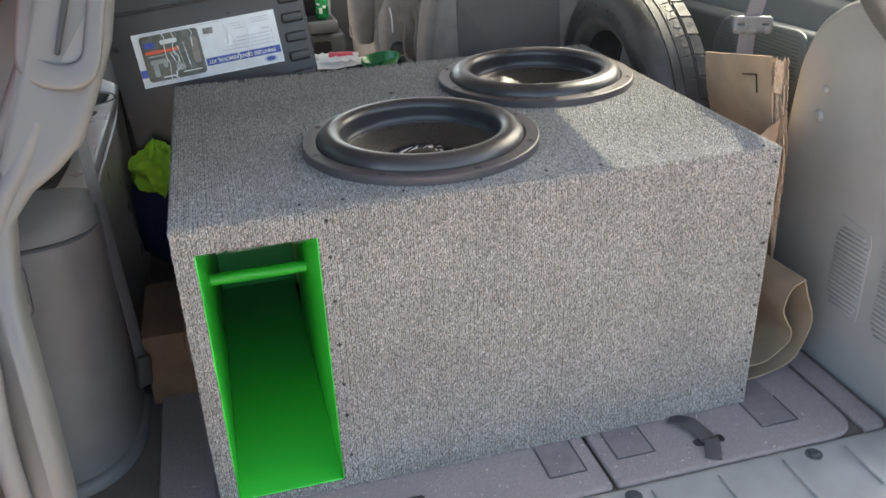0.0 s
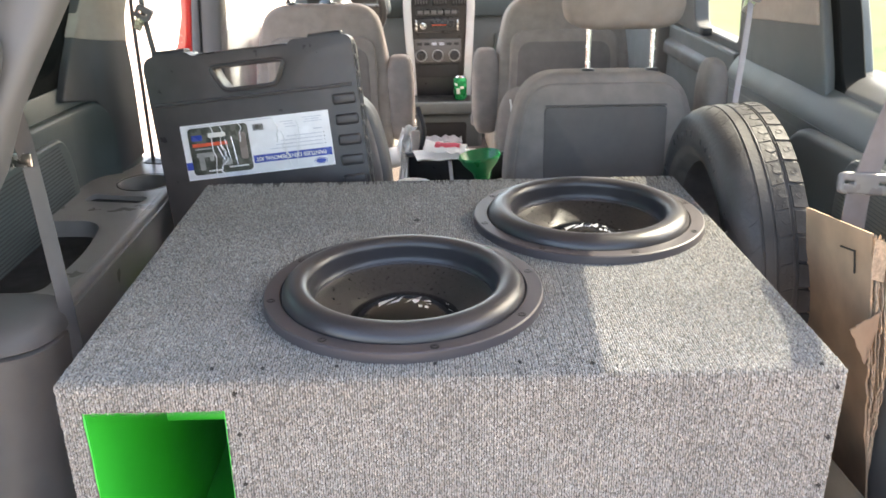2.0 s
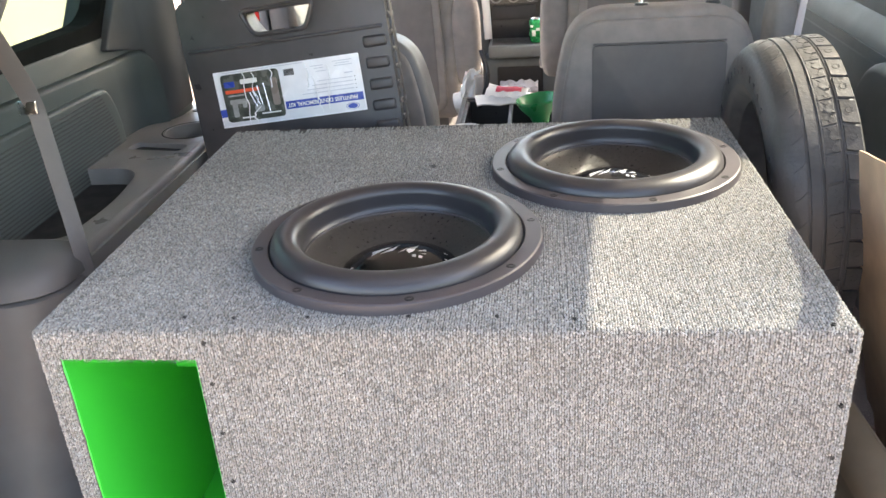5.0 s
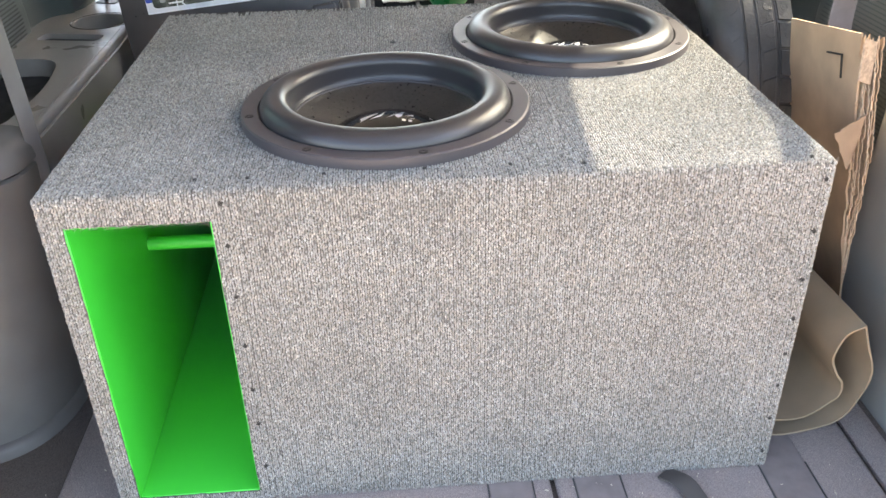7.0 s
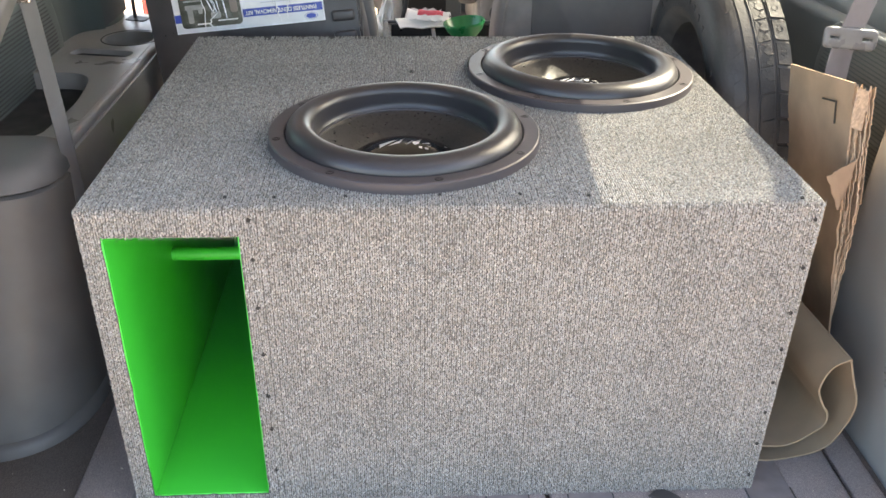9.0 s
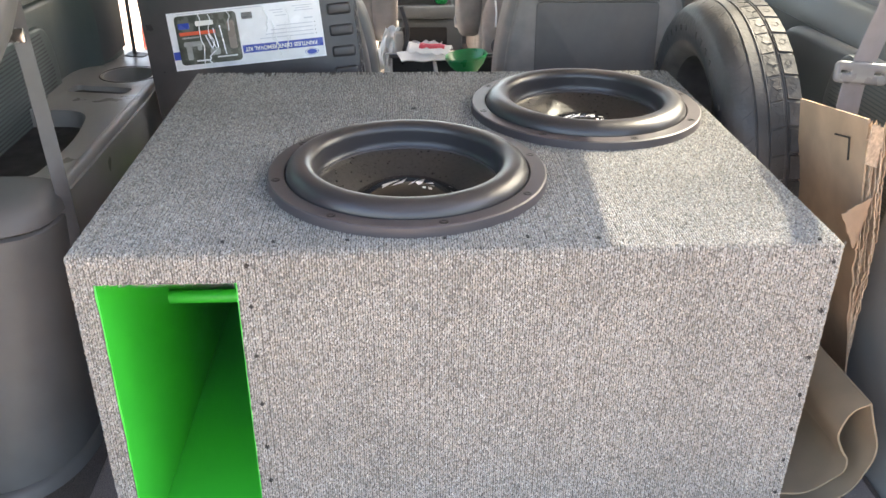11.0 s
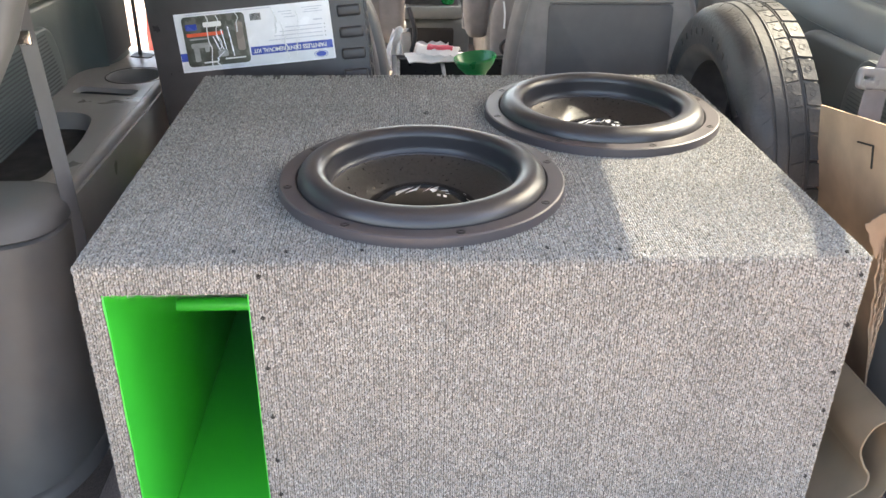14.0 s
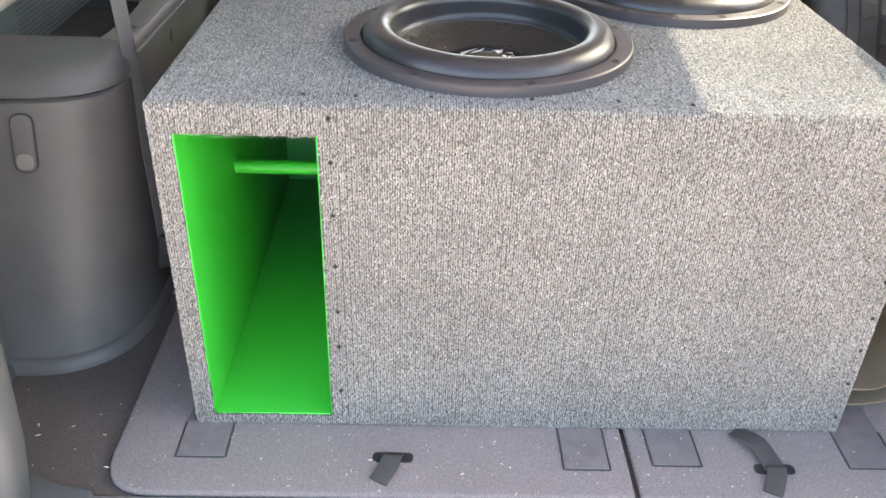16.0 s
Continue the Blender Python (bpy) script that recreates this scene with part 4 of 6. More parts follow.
for y0, y1, z0, z1, n in ((0.008, 0.096, 0.118, 0.292, 18), (-0.108, -0.022, 0.112, 0.292, 18)):
    v = part("vent", prism(rounded([(y0, z0 - 0.008), (y1, z0 + 0.012), (y1, z1 + 0.010), (y0, z1)], 0.02, 5), "x", 1.1412, 1.1435, 0.0008, 1), M_TRIM, dr, "slotted air vent")
    for k in range(n):
        z = z0 + 0.008 + k * (z1 - z0 - 0.014) / n
        e = 0.014 * max(0.0, abs(k - (n - 1) / 2) / (n / 2) - 0.7) / 0.3
        part("slat", moved(rbox(-0.0028, 0.0022, y0 + 0.004 + e, y1 - 0.004 - e, -0.0032, 0.0032, 0.0015, 2), pose(1.1412, 0, z, 0, 12, 0)), M_TRIM, v)
part("trim_clip", moved(lathe([(0, 0.006), (0.006, 0.005), (0.009, 0.0)], 14), pose(1.141, 0.186, 0.502, 0, -90, 0)), M_TRIM, dr)
part("trim_clip", moved(lathe([(0, 0.006), (0.008, 0.005), (0.012, 0.0)], 14), pose(1.141, 0.191, 0.453, 0, -90, 0)), M_TRIM, dr)

# ---------- roof and front ----------
structure("ceiling", prism(rounded([(-0.52, 1.21), (-0.30, 1.255), (0.46, 1.29), (1.22, 1.29), (1.40, 1.295), (1.40, 1.34), (1.22, 1.335), (0.46, 1.36), (-0.30, 1.32), (-0.52, 1.28)], 0.03, 4), "y", 0.0, 2.75), M_HEADLINER, "pale grey cloth headliner under a red roof")

# raised tailgate over the opening
HATCH = pose(0.46, 0.03, 1.335, 16, 0, 0)
tg = structure("tailgate", moved(prism(rounded([(-0.78, -1.12), (0.78, -1.12), (0.70, 0.0), (-0.70, 0.0)], 0.06, 4), "z", 0.0, 0.06, 0.01, 2, holes=(rounded([(-0.62, -0.56), (0.62, -0.56), (0.58, -0.09), (-0.58, -0.09)], 0.05, 4),)), HATCH @ pose(0, 0, 0, -32, 0, 0)), M_TRIM_DARK, "raised tailgate with dark grey inner trim")
part("rear_glass", moved(prism(rounded([(-0.64, -0.58), (0.64, -0.58), (0.60, -0.07), (-0.60, -0.07)], 0.05, 4), "z", 0.030, 0.034), HATCH @ pose(0, 0, 0, -32, 0, 0)), M_PANE, tg, "tinted rear window glass")

# painted outside of the body
roof = [(-0.54, 1.215), (-0.30, 1.335), (0.46, 1.375), (1.22, 1.35), (1.41, 1.325)]
part("roof_skin", prism(rounded(roof + [(x, z + 0.012) for x, z in roof[::-1]], 0.004, 2), "y", -0.01, 2.76), M_REDPAINT, bpy.data.objects["ceiling"], "red painted roof skin")
part("outer_skin", prism([(0.05, -0.40), (1.46, -0.40), (1.46, 0.60), (0.05, 0.62)], "x", WALL_L - 0.155, WALL_L - 0.143, 0.004, 1), M_REDPAINT, lw, "red painted body side")
part("outer_skin", prism([(0.0, -0.40), (1.46, -0.40), (1.46, 0.60), (0.0, 0.60)], "x", WALL_R + 0.102, WALL_R + 0.114, 0.004, 1), M_REDPAINT, rw, "red painted body side")

# ---------- dashboard ----------
dash = structure("dashboard", prism(rounded([(2.95, -0.10), (2.95, 0.42), (2.94, 0.50), (2.98, 0.57), (3.35, 0.655), (3.6, 0.655), (3.6, -0.10)], [0, 0.02, 0.05, 0.05, 0.05, 0, 0], 5), "x", -0.11, 1.30, 0.0), M_DASH, "teal grey moulded dashboard")
stack = part("centre_stack", prism(rounded([(0.38, 0.16), (0.604, 0.16), (0.636, 0.64), (0.59, 0.705), (0.394, 0.705), (0.348, 0.64)], [0.01, 0.01, 0.03, 0.03, 0.03, 0.03], 4), "y", 2.895, 2.96, 0.008, 2), M_BLACKP, dash, "black centre console stack")
part("top_pad", prism(rounded([(2.915, 0.532), (2.918, 0.60), (2.96, 0.648), (3.35, 0.70), (3.58, 0.70), (3.58, 0.63), (3.0, 0.532)], [0.01, 0.03, 0.04, 0.02, 0, 0, 0], 5), "x", -0.10, 1.29, 0.004, 2), M_DASHTOP, dash, "dark teal padded top of the dashboard")
arch = [(-0.118, 0.20), (-0.124, 0.33), (-0.133, 0.50), (-0.134, 0.62), (-0.108, 0.690), (0.0, 0.716), (0.108, 0.690), (0.134, 0.62), (0.133, 0.50), (0.124, 0.33), (0.118, 0.20)]
part("bezel", sweep(smooth_path([(0.499 + x, 2.884, z) for x, z in arch]), strap_ring(0.012, 0.034), (0, 1, 0)), M_BEZEL, stack, "silver arched edge of the console")
for k in range(3):
    x = 0.423 + k * 0.0815
    vent = part("vent", rbox(x - 0.033, x + 0.033, 2.884, 2.90, 0.582, 0.680, 0.014, 3), M_HOLE, stack)
    for j in range(5):
        part("slat", rbox(x - 0.026 + j * 0.012, x - 0.022 + j * 0.012, 2.880, 2.887, 0.592, 0.670, 0.001, 1), M_TRIM_DARK, vent)
sw_row = part("switch_row", rbox(0.400, 0.584, 2.888, 2.90, 0.545, 0.569, 0.004), M_BLACKP, stack)
for j in range(6):
    part("switch", rbox(0.408 + j * 0.029, 0.430 + j * 0.029, 2.884, 2.890, 0.549, 0.565, 0.002), M_TRIM_DARK, sw_row)
radio = part("radio", rbox(0.397, 0.588, 2.884, 2.90, 0.472, 0.534, 0.005), M_BLACKP, stack, "black car radio with silver knob")
part("display", rbox(0.462, 0.562, 2.881, 2.886, 0.492, 0.520, 0.003), M_DKPRINT, radio)
for x in (0.401, 0.579):
    part("accent", rbox(x - 0.004, x + 0.004, 2.880, 2.886, 0.480, 0.527, 0.002), M_CHROME, radio, "bright metal edge accent")
part("knob", moved(lathe([(0, 0.02), (0.014, 0.018), (0.017, 0.0)], 20), pose(0.430, 2.884, 0.503, 90)), M_CHROME, radio)
part("stripe", rbox(0.468, 0.530, 2.879, 2.883, 0.502, 0.506, 0.001, 1), M_RED, radio)
climate = part("climate_panel", rbox(0.390, 0.594, 2.886, 2.90, 0.345, 0.445, 0.006), M_TRIM_DARK, stack, "climate controls with three round knobs")
for x in (0.419, 0.492, 0.564):
    part("knob", moved(lathe([(0, 0.025), (0.016, 0.023), (0.021, 0.0)], 20), pose(x, 2.886, 0.374, 90)), M_BLACKP, climate)
    part("knob_ring", moved(lathe([(0.021, 0.002), (0.024, 0.004), (0.026, 0.0)], 24), pose(x, 2.886, 0.374, 90)), M_BEZEL, climate)
for k in range(6):
    part("button", rbox(0.402 + k * 0.032, 0.424 + k * 0.032, 2.880, 2.888, 0.418, 0.430, 0.002), M_BLACKP if k not in (2, 3) else M_TEXT, climate)
# A solid near-black block paints the shade of the open pocket.
part("pocket", rbox(0.40, 0.585, 2.888, 2.91, 0.276, 0.336, 0.004), M_HOLE, stack, "dark open pocket")
tray_d = part("drink_tray", rbox(0.385, 0.645, 2.75, 2.95, 0.142, 0.197, 0.012), M_TRIM_TEAL, dash, "slide-out drink tray")
part("tray_well", rbox(0.40, 0.63, 2.765, 2.93, 0.194, 0.1985, 0.003), M_HOLE, tray_d)
low = part("lower_console", rbox(0.36, 0.68, 2.80, 2.96, -0.09, 0.13, 0.02, 3), M_TRIM_TEAL, dash, "lower storage cubby")
# Likewise a solid block, blackened as the shade inside the cubby.
part("cubby", rbox(0.415, 0.615, 2.795, 2.82, -0.03, 0.10, 0.018, 3), M_HOLE, low, "open dark cubby")
bag_path = thing("plastic_bag", "crumpled clear plastic packet in the cubby", "packet")
part("packet", sheet(lambda u, v: (0.43 + 0.16 * u, 2.785 - 0.03 * math.sin(3.1 * v) - 0.012 * noise.noise((u * 7, v * 5, 1)), -0.03 + 0.07 * v + 0.02 * noise.noise((u * 6, v * 6, 3))), 14, 10, 0.002), M_TEXT, bag_path)
# driver's side: instrument hood and wheel
part("cluster_hood", prism(rounded([(-0.12, 0.55), (0.30, 0.55), (0.27, 0.70), (0.20, 0.745), (-0.02, 0.745), (-0.10, 0.70)], 0.03, 4), "y", 2.86, 3.1, 0.02, 3), M_DASH, dash)
part("cluster_face", rbox(-0.06, 0.24, 2.855, 2.875, 0.60, 0.69, 0.01), M_BLACKP, dash)
for x in (1.02, 1.16):
    av = part("air_vent", rbox(x - 0.06, x + 0.06, 2.905, 2.95, 0.545, 0.625, 0.015, 3), M_BLACKP, dash, "side air vent")
    for j in range(5):
        part("slat", rbox(x - 0.05, x + 0.05, 2.902, 2.908, 0.555 + j * 0.013, 0.559 + j * 0.013, 0.001, 1), M_TRIM, av)
part("glove_box", rbox(0.74, 1.22, 2.925, 2.96, 0.18, 0.46, 0.02, 3), M_DASH, dash, "closed glove box lid")
sw = thing("steering_wheel", "dark grey three-spoke steering wheel", "steering wheel", pose(0.09, 2.62, 0.60, -62, 0, 0))
part("rim", lathe([(0.185 + 0.015 * math.cos(a), 0.015 * math.sin(a)) for a in (2 * math.pi * k / 10 for k in range(10))], 40, True), M_BLACKP, sw)
part("hub", lathe([(0, 0.03), (0.06, 0.025), (0.075, 0.0), (0.05, -0.14), (0, -0.30)], 24), M_BLACKP, sw)
for a in (0, 180, 270):
    part("spoke", moved(rbox(0.06, 0.18, -0.02, 0.02, -0.006, 0.012, 0.006), pose(0, 0, 0, 0, 0, a)), M_BLACKP, sw)
# front end of the cabin
structure("windscreen", prism([(2.72, 1.16), (3.62, 0.74), (3.62, 0.735), (2.72, 1.155)], "x", -0.30, 1.24), M_GLASS, "clear raked windscreen")
bpy.data.objects["windscreen"].visible_shadow = False
bpy.data.objects["door_1"].children[0].visible_shadow = False
structure("bonnet", prism(rounded([(3.64, -0.4), (4.5, -0.4), (4.5, 0.20), (4.2, 0.34), (3.64, 0.45)], 0.06, 4), "x", -0.40, 1.34, 0.03, 2), M_REDPAINT, "red car bonnet")
can = thing("drink_can", "green printed drink can on the drink tray", "drink can", pose(0.585, 2.80, 0.1988) @ Matrix.Diagonal((0.86, 0.86, 0.80, 1)))
part("body", lathe([(0, 0.002), (0.025, 0.0), (0.033, 0.012), (0.033, 0.108), (0.0275, 0.119)], 28), M_SPRITE, can)
part("lid", lathe([(0.0275, 0.119), (0.0265, 0.122), (0.025, 0.118), (0, 0.118)], 28), M_CHROME, can, "bare metal can lid")
for k, (a, z, h) in enumerate(((250, 0.05, 0.03), (285, 0.07, 0.014), (230, 0.085, 0.012))):
    part("print", moved(rbox(-0.009, 0.009, -0.0015, 0.0015, -h / 2, h / 2, 0.001, 1), pose(0.0328 * math.cos(radians(a)), 0.0328 * math.sin(radians(a)), z, 0, 0, a + 90)), M_WHITE, can)

# ---------- seats ----------


def seat(name, label, x, y, w, h, z0, panel, armrest, headrest, lean=6, post=0.19, group="seats", cloth=None, arm_z=0.0, hx=0.0, arm_w=0.03):
    ob = thing(name, label, "car seat", pose(x, y, z0, -lean, 0, 0), group)
    cloth = cloth or M_FABRIC
    k = w / 2
    outline = rounded([(-k, 0), (k, 0), (k, h * 0.62), (k * 0.80, h), (-k * 0.80, h), (-k, h * 0.62)], [0.03, 0.03, 0.10, 0.085, 0.085, 0.10], 7)
    part("backrest", prism(outline, "y", 0.0, 0.13, 0.034, 5), cloth, ob)
    if panel == "flat":
        pn = part("back_panel", prism(rounded([(-k * 0.93, 0.01), (k * 0.93, 0.01), (k * 0.93, h * 0.60), (k * 0.76, h * 0.955), (-k * 0.76, h * 0.955), (-k * 0.93, h * 0.60)], [0.02, 0.02, 0.09, 0.06, 0.06, 0.09], 6), "y", -0.012, 0.02, 0.008, 3), M_CHARCOAL, ob, "charcoal seat-back panel")
        part("inset", prism(rounded([(-k * 0.62, 0.03), (k * 0.62, 0.03), (k * 0.62, h * 0.85), (-k * 0.62, h * 0.85)], 0.012, 4), "y", -0.0155, -0.008, 0.003, 2), M_SEATBACK, pn)
        part("piping", sweep([(-k * 0.61, -0.014, h * 0.856), (k * 0.61, -0.014, h * 0.856)], circle(0.0022, 6)), M_SEATBACK, pn)
    else:
        pn = part("back_panel", prism(rounded([(-k * 0.84, 0.02), (k * 0.84, 0.02), (k * 0.78, h * 0.82), (-k * 0.78, h * 0.82)], 0.06, 6), "y", -0.012, 0.02, 0.008, 3), M_FABRIC, ob)
        part("pocket", prism(rounded([(-k * 0.73, 0.03), (k * 0.73, 0.03), (k * 0.67, h * 0.755), (-k * 0.67, h * 0.755)], 0.05, 6), "y", -0.014, -0.004, 0.004, 3), M_POCKET, pn, "taupe map pocket")
    part("cushion", rbox(-k, k, 0.10, 0.58, -0.02, 0.14, 0.04, 4), M_FABRIC, ob)
    part("base", rbox(-k * 0.8, k * 0.8, 0.08, 0.52, -z0 - 0.012, 0.0, 0.01, 2), M_TRIM_DARK, ob)
    for s in armrest:
        ar = part("armrest", moved(pillow(arm_w * 1.15, 0.055, 0.150), pose(s * (k + 0.030), 0.05, h * 0.55 + 0.10 + arm_z, 4, 0, 0)), M_CHARCOAL, ob, "folded-up padded armrest")
        part("hinge", moved(lathe([(0, 0.010), (0.020, 0.008), (0.024, 0.0)], 16), pose(s * (k + 0.030 + arm_w), 0.06, h * 0.55 + arm_z, 0, 90 * s, 0)), M_TRIM_DARK, ar)
    if headrest:
        for px in (hx - post / 2 + 0.02, hx + post / 2 - 0.02):
            part("post", sweep([(px, 0.055, h - 0.03), (px, 0.058, h + headrest + 0.06)], circle(0.0065, 12)), M_CHROME, ob, "chrome headrest post")
            part("post_guide", moved(lathe([(0.0, 0.008), (0.014, 0.008), (0.018, 0.0)], 16), pose(px, 0.055, h - 0.003)), M_BLACKP, ob)
        part("headrest", moved(pillow(0.137, 0.062, 0.103, 0.42), pose(hx, 0.052, h + headrest + 0.10)), M_FABRIC, ob)
    return ob


seat("second_row_seat", "taupe captain's seat with charcoal back and raised headrest", 0.852, 1.035, 0.455, 0.500, 0.13, "flat", (1,), 0.096, 5, 0.19, hx=0.043, arm_z=0.0, arm_w=0.026, cloth=M_CHARCOAL)
seat("second_row_seat", "charcoal captain's seat without headrest behind a tool case", 0.105, 1.075, 0.50, 0.465, 0.12, "flat", (), 0, 5, cloth=M_TRIM_DARK)
seat("driver_seat", "taupe driver's seat with headrest", 0.085, 2.06, 0.47, 0.58, 0.10, "pocket", (1,), 0.036, 4, 0.178, arm_z=-0.16, hx=-0.03, arm_w=0.043)
seat("passenger_seat", "taupe front passenger seat with a map pocket", 0.915, 2.06, 0.47, 0.595, 0.10, "pocket", (-1,), 0.065, 4, 0.19, arm_z=-0.15, arm_w=0.043)
# ---------- things between the seats ----------
bin_ = thing("storage_crate", "low black storage crate with pale rims between the seats", "crate", pose(0, 0, 0))
part("body", joined(rbox(0.36, 0.74, 1.42, 1.44, -0.012, 0.232, 0.004), rbox(0.36, 0.74, 1.80, 1.82, -0.012, 0.232, 0.004), rbox(0.36, 0.38, 1.44, 1.80, -0.012, 0.232, 0.004), rbox(0.72, 0.74, 1.44, 1.80, -0.012, 0.232, 0.004), rbox(0.38, 0.72, 1.44, 1.80, -0.012, 0.01, 0)), M_BLACKP, bin_)
for x0, x1, y0, y1 in ((0.355, 0.745, 1.41, 1.425), (0.355, 0.745, 1.815, 1.83), (0.355, 0.37, 1.42, 1.82), (0.73, 0.745, 1.42, 1.82), (0.505, 0.517, 1.415, 1.82)):
    part("rim", rbox(x0, x1, y0, y1, 0.229, 0.239, 0.003), M_TRIM_LIGHT, bin_, "pale plastic rim")
part("divider_edge", rbox(0.505, 0.515, 1.4105, 1.4185, 0.0, 0.229, 0.003), M_TRIM_LIGHT, bin_)
shelf = thing("console_tray", "pale floor console tray between the front seats", "console")
part("tray", rbox(0.40, 0.66, 1.90, 2.55, -0.012, 0.05, 0.02, 3), M_TRIM_LIGHT, shelf)
for k, (x, y, z, a, w, d, mat) in enumerate(((0.47, 1.77, 0.239, 8, 0.14, 0.11, M_PAPER), (0.60, 1.78, 0.239, -14, 0.12, 0.09, M_PAPER), (0.52, 2.2, 0.05, 4, 0.20, 0.27, M_PAPER), (0.50, 2.42, 0.052, 20, 0.16, 0.12, M_PAPER))):
    pp = thing("paper", "loose white paper sheets lying flat", "paper", pose(x, y, z, 0, 0, a), "loose papers")
    part("page", sheet(lambda u, v: ((u - 0.5) * w, (v - 0.5) * d, 0.006 + 0.006 * noise.noise((u * 3 + k, v * 3, 0))), 8, 8, 0.004), mat, pp)
pk = thing("packet", "crumpled red and white snack packet", "packet", pose(0.50, 1.77, 0.250, 0, 0, -12))
part("foil", sheet(lambda u, v: ((u - 0.5) * 0.13, (v - 0.5) * 0.07, 0.012 + 0.016 * math.sin(3.1 * v) + 0.008 * noise.noise((u * 8, v * 8, 4))), 14, 10, 0.002), M_PAPER, pk)
part("print", sheet(lambda u, v: ((u - 0.42) * 0.08, (v - 0.6) * 0.035, 0.024 + 0.010 * math.sin(3.1 * v) + 0.006 * noise.noise((u * 5, v * 5, 4))), 10, 8, 0.001), M_PINK, pk, "red printed patch")
fun = thing("funnel", "green plastic funnel standing wide end up", "funnel", pose(0.632, 1.52, -0.018, 0, -7, 0) @ Matrix.Diagonal((0.74, 0.74, 0.97, 1)))
part("cone", lathe([(0.078, 0.345), (0.081, 0.347), (0.082, 0.341), (0.068, 0.320), (0.038, 0.293), (0.026, 0.260), (0.020, 0.10), (0.017, 0.10), (0.023, 0.261), (0.035, 0.296), (0.065, 0.323)], 36, True), M_FUNNEL, fun)
part("stem", lathe([(0.021, 0.24), (0.016, 0.02), (0.013, 0.02), (0.018, 0.24)], 24, True), M_FUNNEL, fun)
cupw = thing("cup", "white plastic tub beside the seat", "tub", pose(0.40, 1.36, 0.0))
part("body", lathe([(0, -0.01), (0.035, -0.01), (0.048, 0.28), (0.051, 0.283), (0.051, 0.275), (0.04, 0.0), (0, 0.0)], 30), M_WHITE, cupw)
for k, (x, y, z, r) in enumerate(((0.43, 1.98, 0.10, 0.06), (0.40, 2.0, 0.19, 0.045))):
    w = thing("bottle", "pale plastic bottle lying among the clutter", "bottle", pose(x, y, z, 75, 10, 20 + 60 * k), "clutter")
    part("body", lathe([(0, -0.09), (r * 0.8, -0.088), (r * 0.85, 0.04), (r * 0.4, 0.075), (r * 0.35, 0.10), (0, 0.10)], 20), M_WHITE if k else M_BEZEL, w)
cd = thing("cable", "black charging cable hanging by the driver seat", "cable")
part("lead", sweep(smooth_path([(0.41, 1.95, 0.36), (0.43, 1.93, 0.28), (0.415, 1.92, 0.20), (0.45, 1.90, 0.12), (0.44, 1.90, 0.06)]), circle(0.008, 8)), M_BLACKP, cd)

bp = thing("backpack", "soft taupe bag hanging on the passenger seat back", "bag", pose(0.770, 1.985, 0.262, -4, 0, 0))
skin = pillow(0.088, 0.045, 0.150, 0.7)
for v in skin.verts:
    c = v.co
    c.y += 0.010 * noise.noise((c.x * 22, c.z * 11, 2)) - 0.006 * math.sin(c.z * 28 + c.x * 30)
part("body", skin, M_CHARCOAL, bp)
part("patch", moved(lathe([(0.012 + 0.012 + 0.0055 * math.cos(a), 0.0055 * math.sin(a)) for a in (2 * math.pi * k / 8 for k in range(8))], 28, True), pose(-0.032, -0.047, -0.032, 90, 0, 0)), M_STRAP, bp, "dark round rubber loop")
part("zip", sweep(smooth_path([(-0.050, -0.040, 0.115), (-0.046, -0.046, 0.075), (-0.047, -0.047, 0.03)]), strap_ring(0.006, 0.003), (1, 0, 0)), M_WHITE, bp, "white zip pull")
for x in (-0.012, 0.030, 0.055):
    part("fold", sweep(smooth_path([(x, -0.040, 0.115), (x + 0.012, -0.050, 0.05), (x + 0.002, -0.050, -0.02), (x + 0.014, -0.046, -0.10)]), circle(0.0055, 8)), M_CHARCOAL, bp)
wr = thing("wrapper", "crumpled cream plastic wrapper beside the driver seat", "wrapper", pose(0.376, 1.935, 0.0))
part("film", sheet(lambda u, v: (0.050 * (u - 0.5) + 0.012 * math.sin(v * 7) + 0.010 * noise.noise((u * 5, v * 6, 2)), 0.016 * noise.noise((u * 7, v * 7, 5)), 0.052 + 0.245 * v + 0.012 * noise.noise((u * 6, 1, 8))), 14, 26, 0.0015), M_PAPER, wr)
st = thing("buckle_stalk", "beige seat belt buckle on a stalk", "buckle", pose(0.412, 1.93, 0.05, 0, -3, 0))
part("stalk", rbox(-0.008, 0.008, -0.005, 0.005, 0.0, 0.15, 0.003), M_BELT, st)
part("buckle", rbox(-0.016, 0.016, -0.011, 0.011, 0.145, 0.235, 0.007, 3), M_BEIGE, st, "beige plastic buckle head")

# ---------- loudspeaker enclosure ----------
X0, X1, Y1, H = 0.010, 0.927, 0.752, 0.485
PX0, PX1, PZ0, PZ1 = 0.037, 0.202, 0.018, 0.447
SUBS = ((0.407, 0.2245), (0.7125, 0.505))
enc = thing("speaker_enclosure", "large ported loudspeaker box covered in grey heather carpet", "speaker box")
bm = rbox(X0, X1, 0.0, Y1, 0.0, H, 0.007, 4)
bm.normal_update()
big = sorted(bm.faces, key=lambda f: -f.calc_area())
front_f = next(f for f in big if f.normal.y < -0.99)
top_f = next(f for f in big if f.normal.z > 0.99)
front_e, top_e = list(front_f.edges), list(top_f.edges)
bmesh.ops.delete(bm, geom=[front_f, top_f], context="FACES_ONLY")


def ring_edges(pts):
    vs = [bm.verts.new(p) for p in pts]
    return [bm.edges.new((vs[i], vs[(i + 1) % len(vs)])) for i in range(len(vs))]


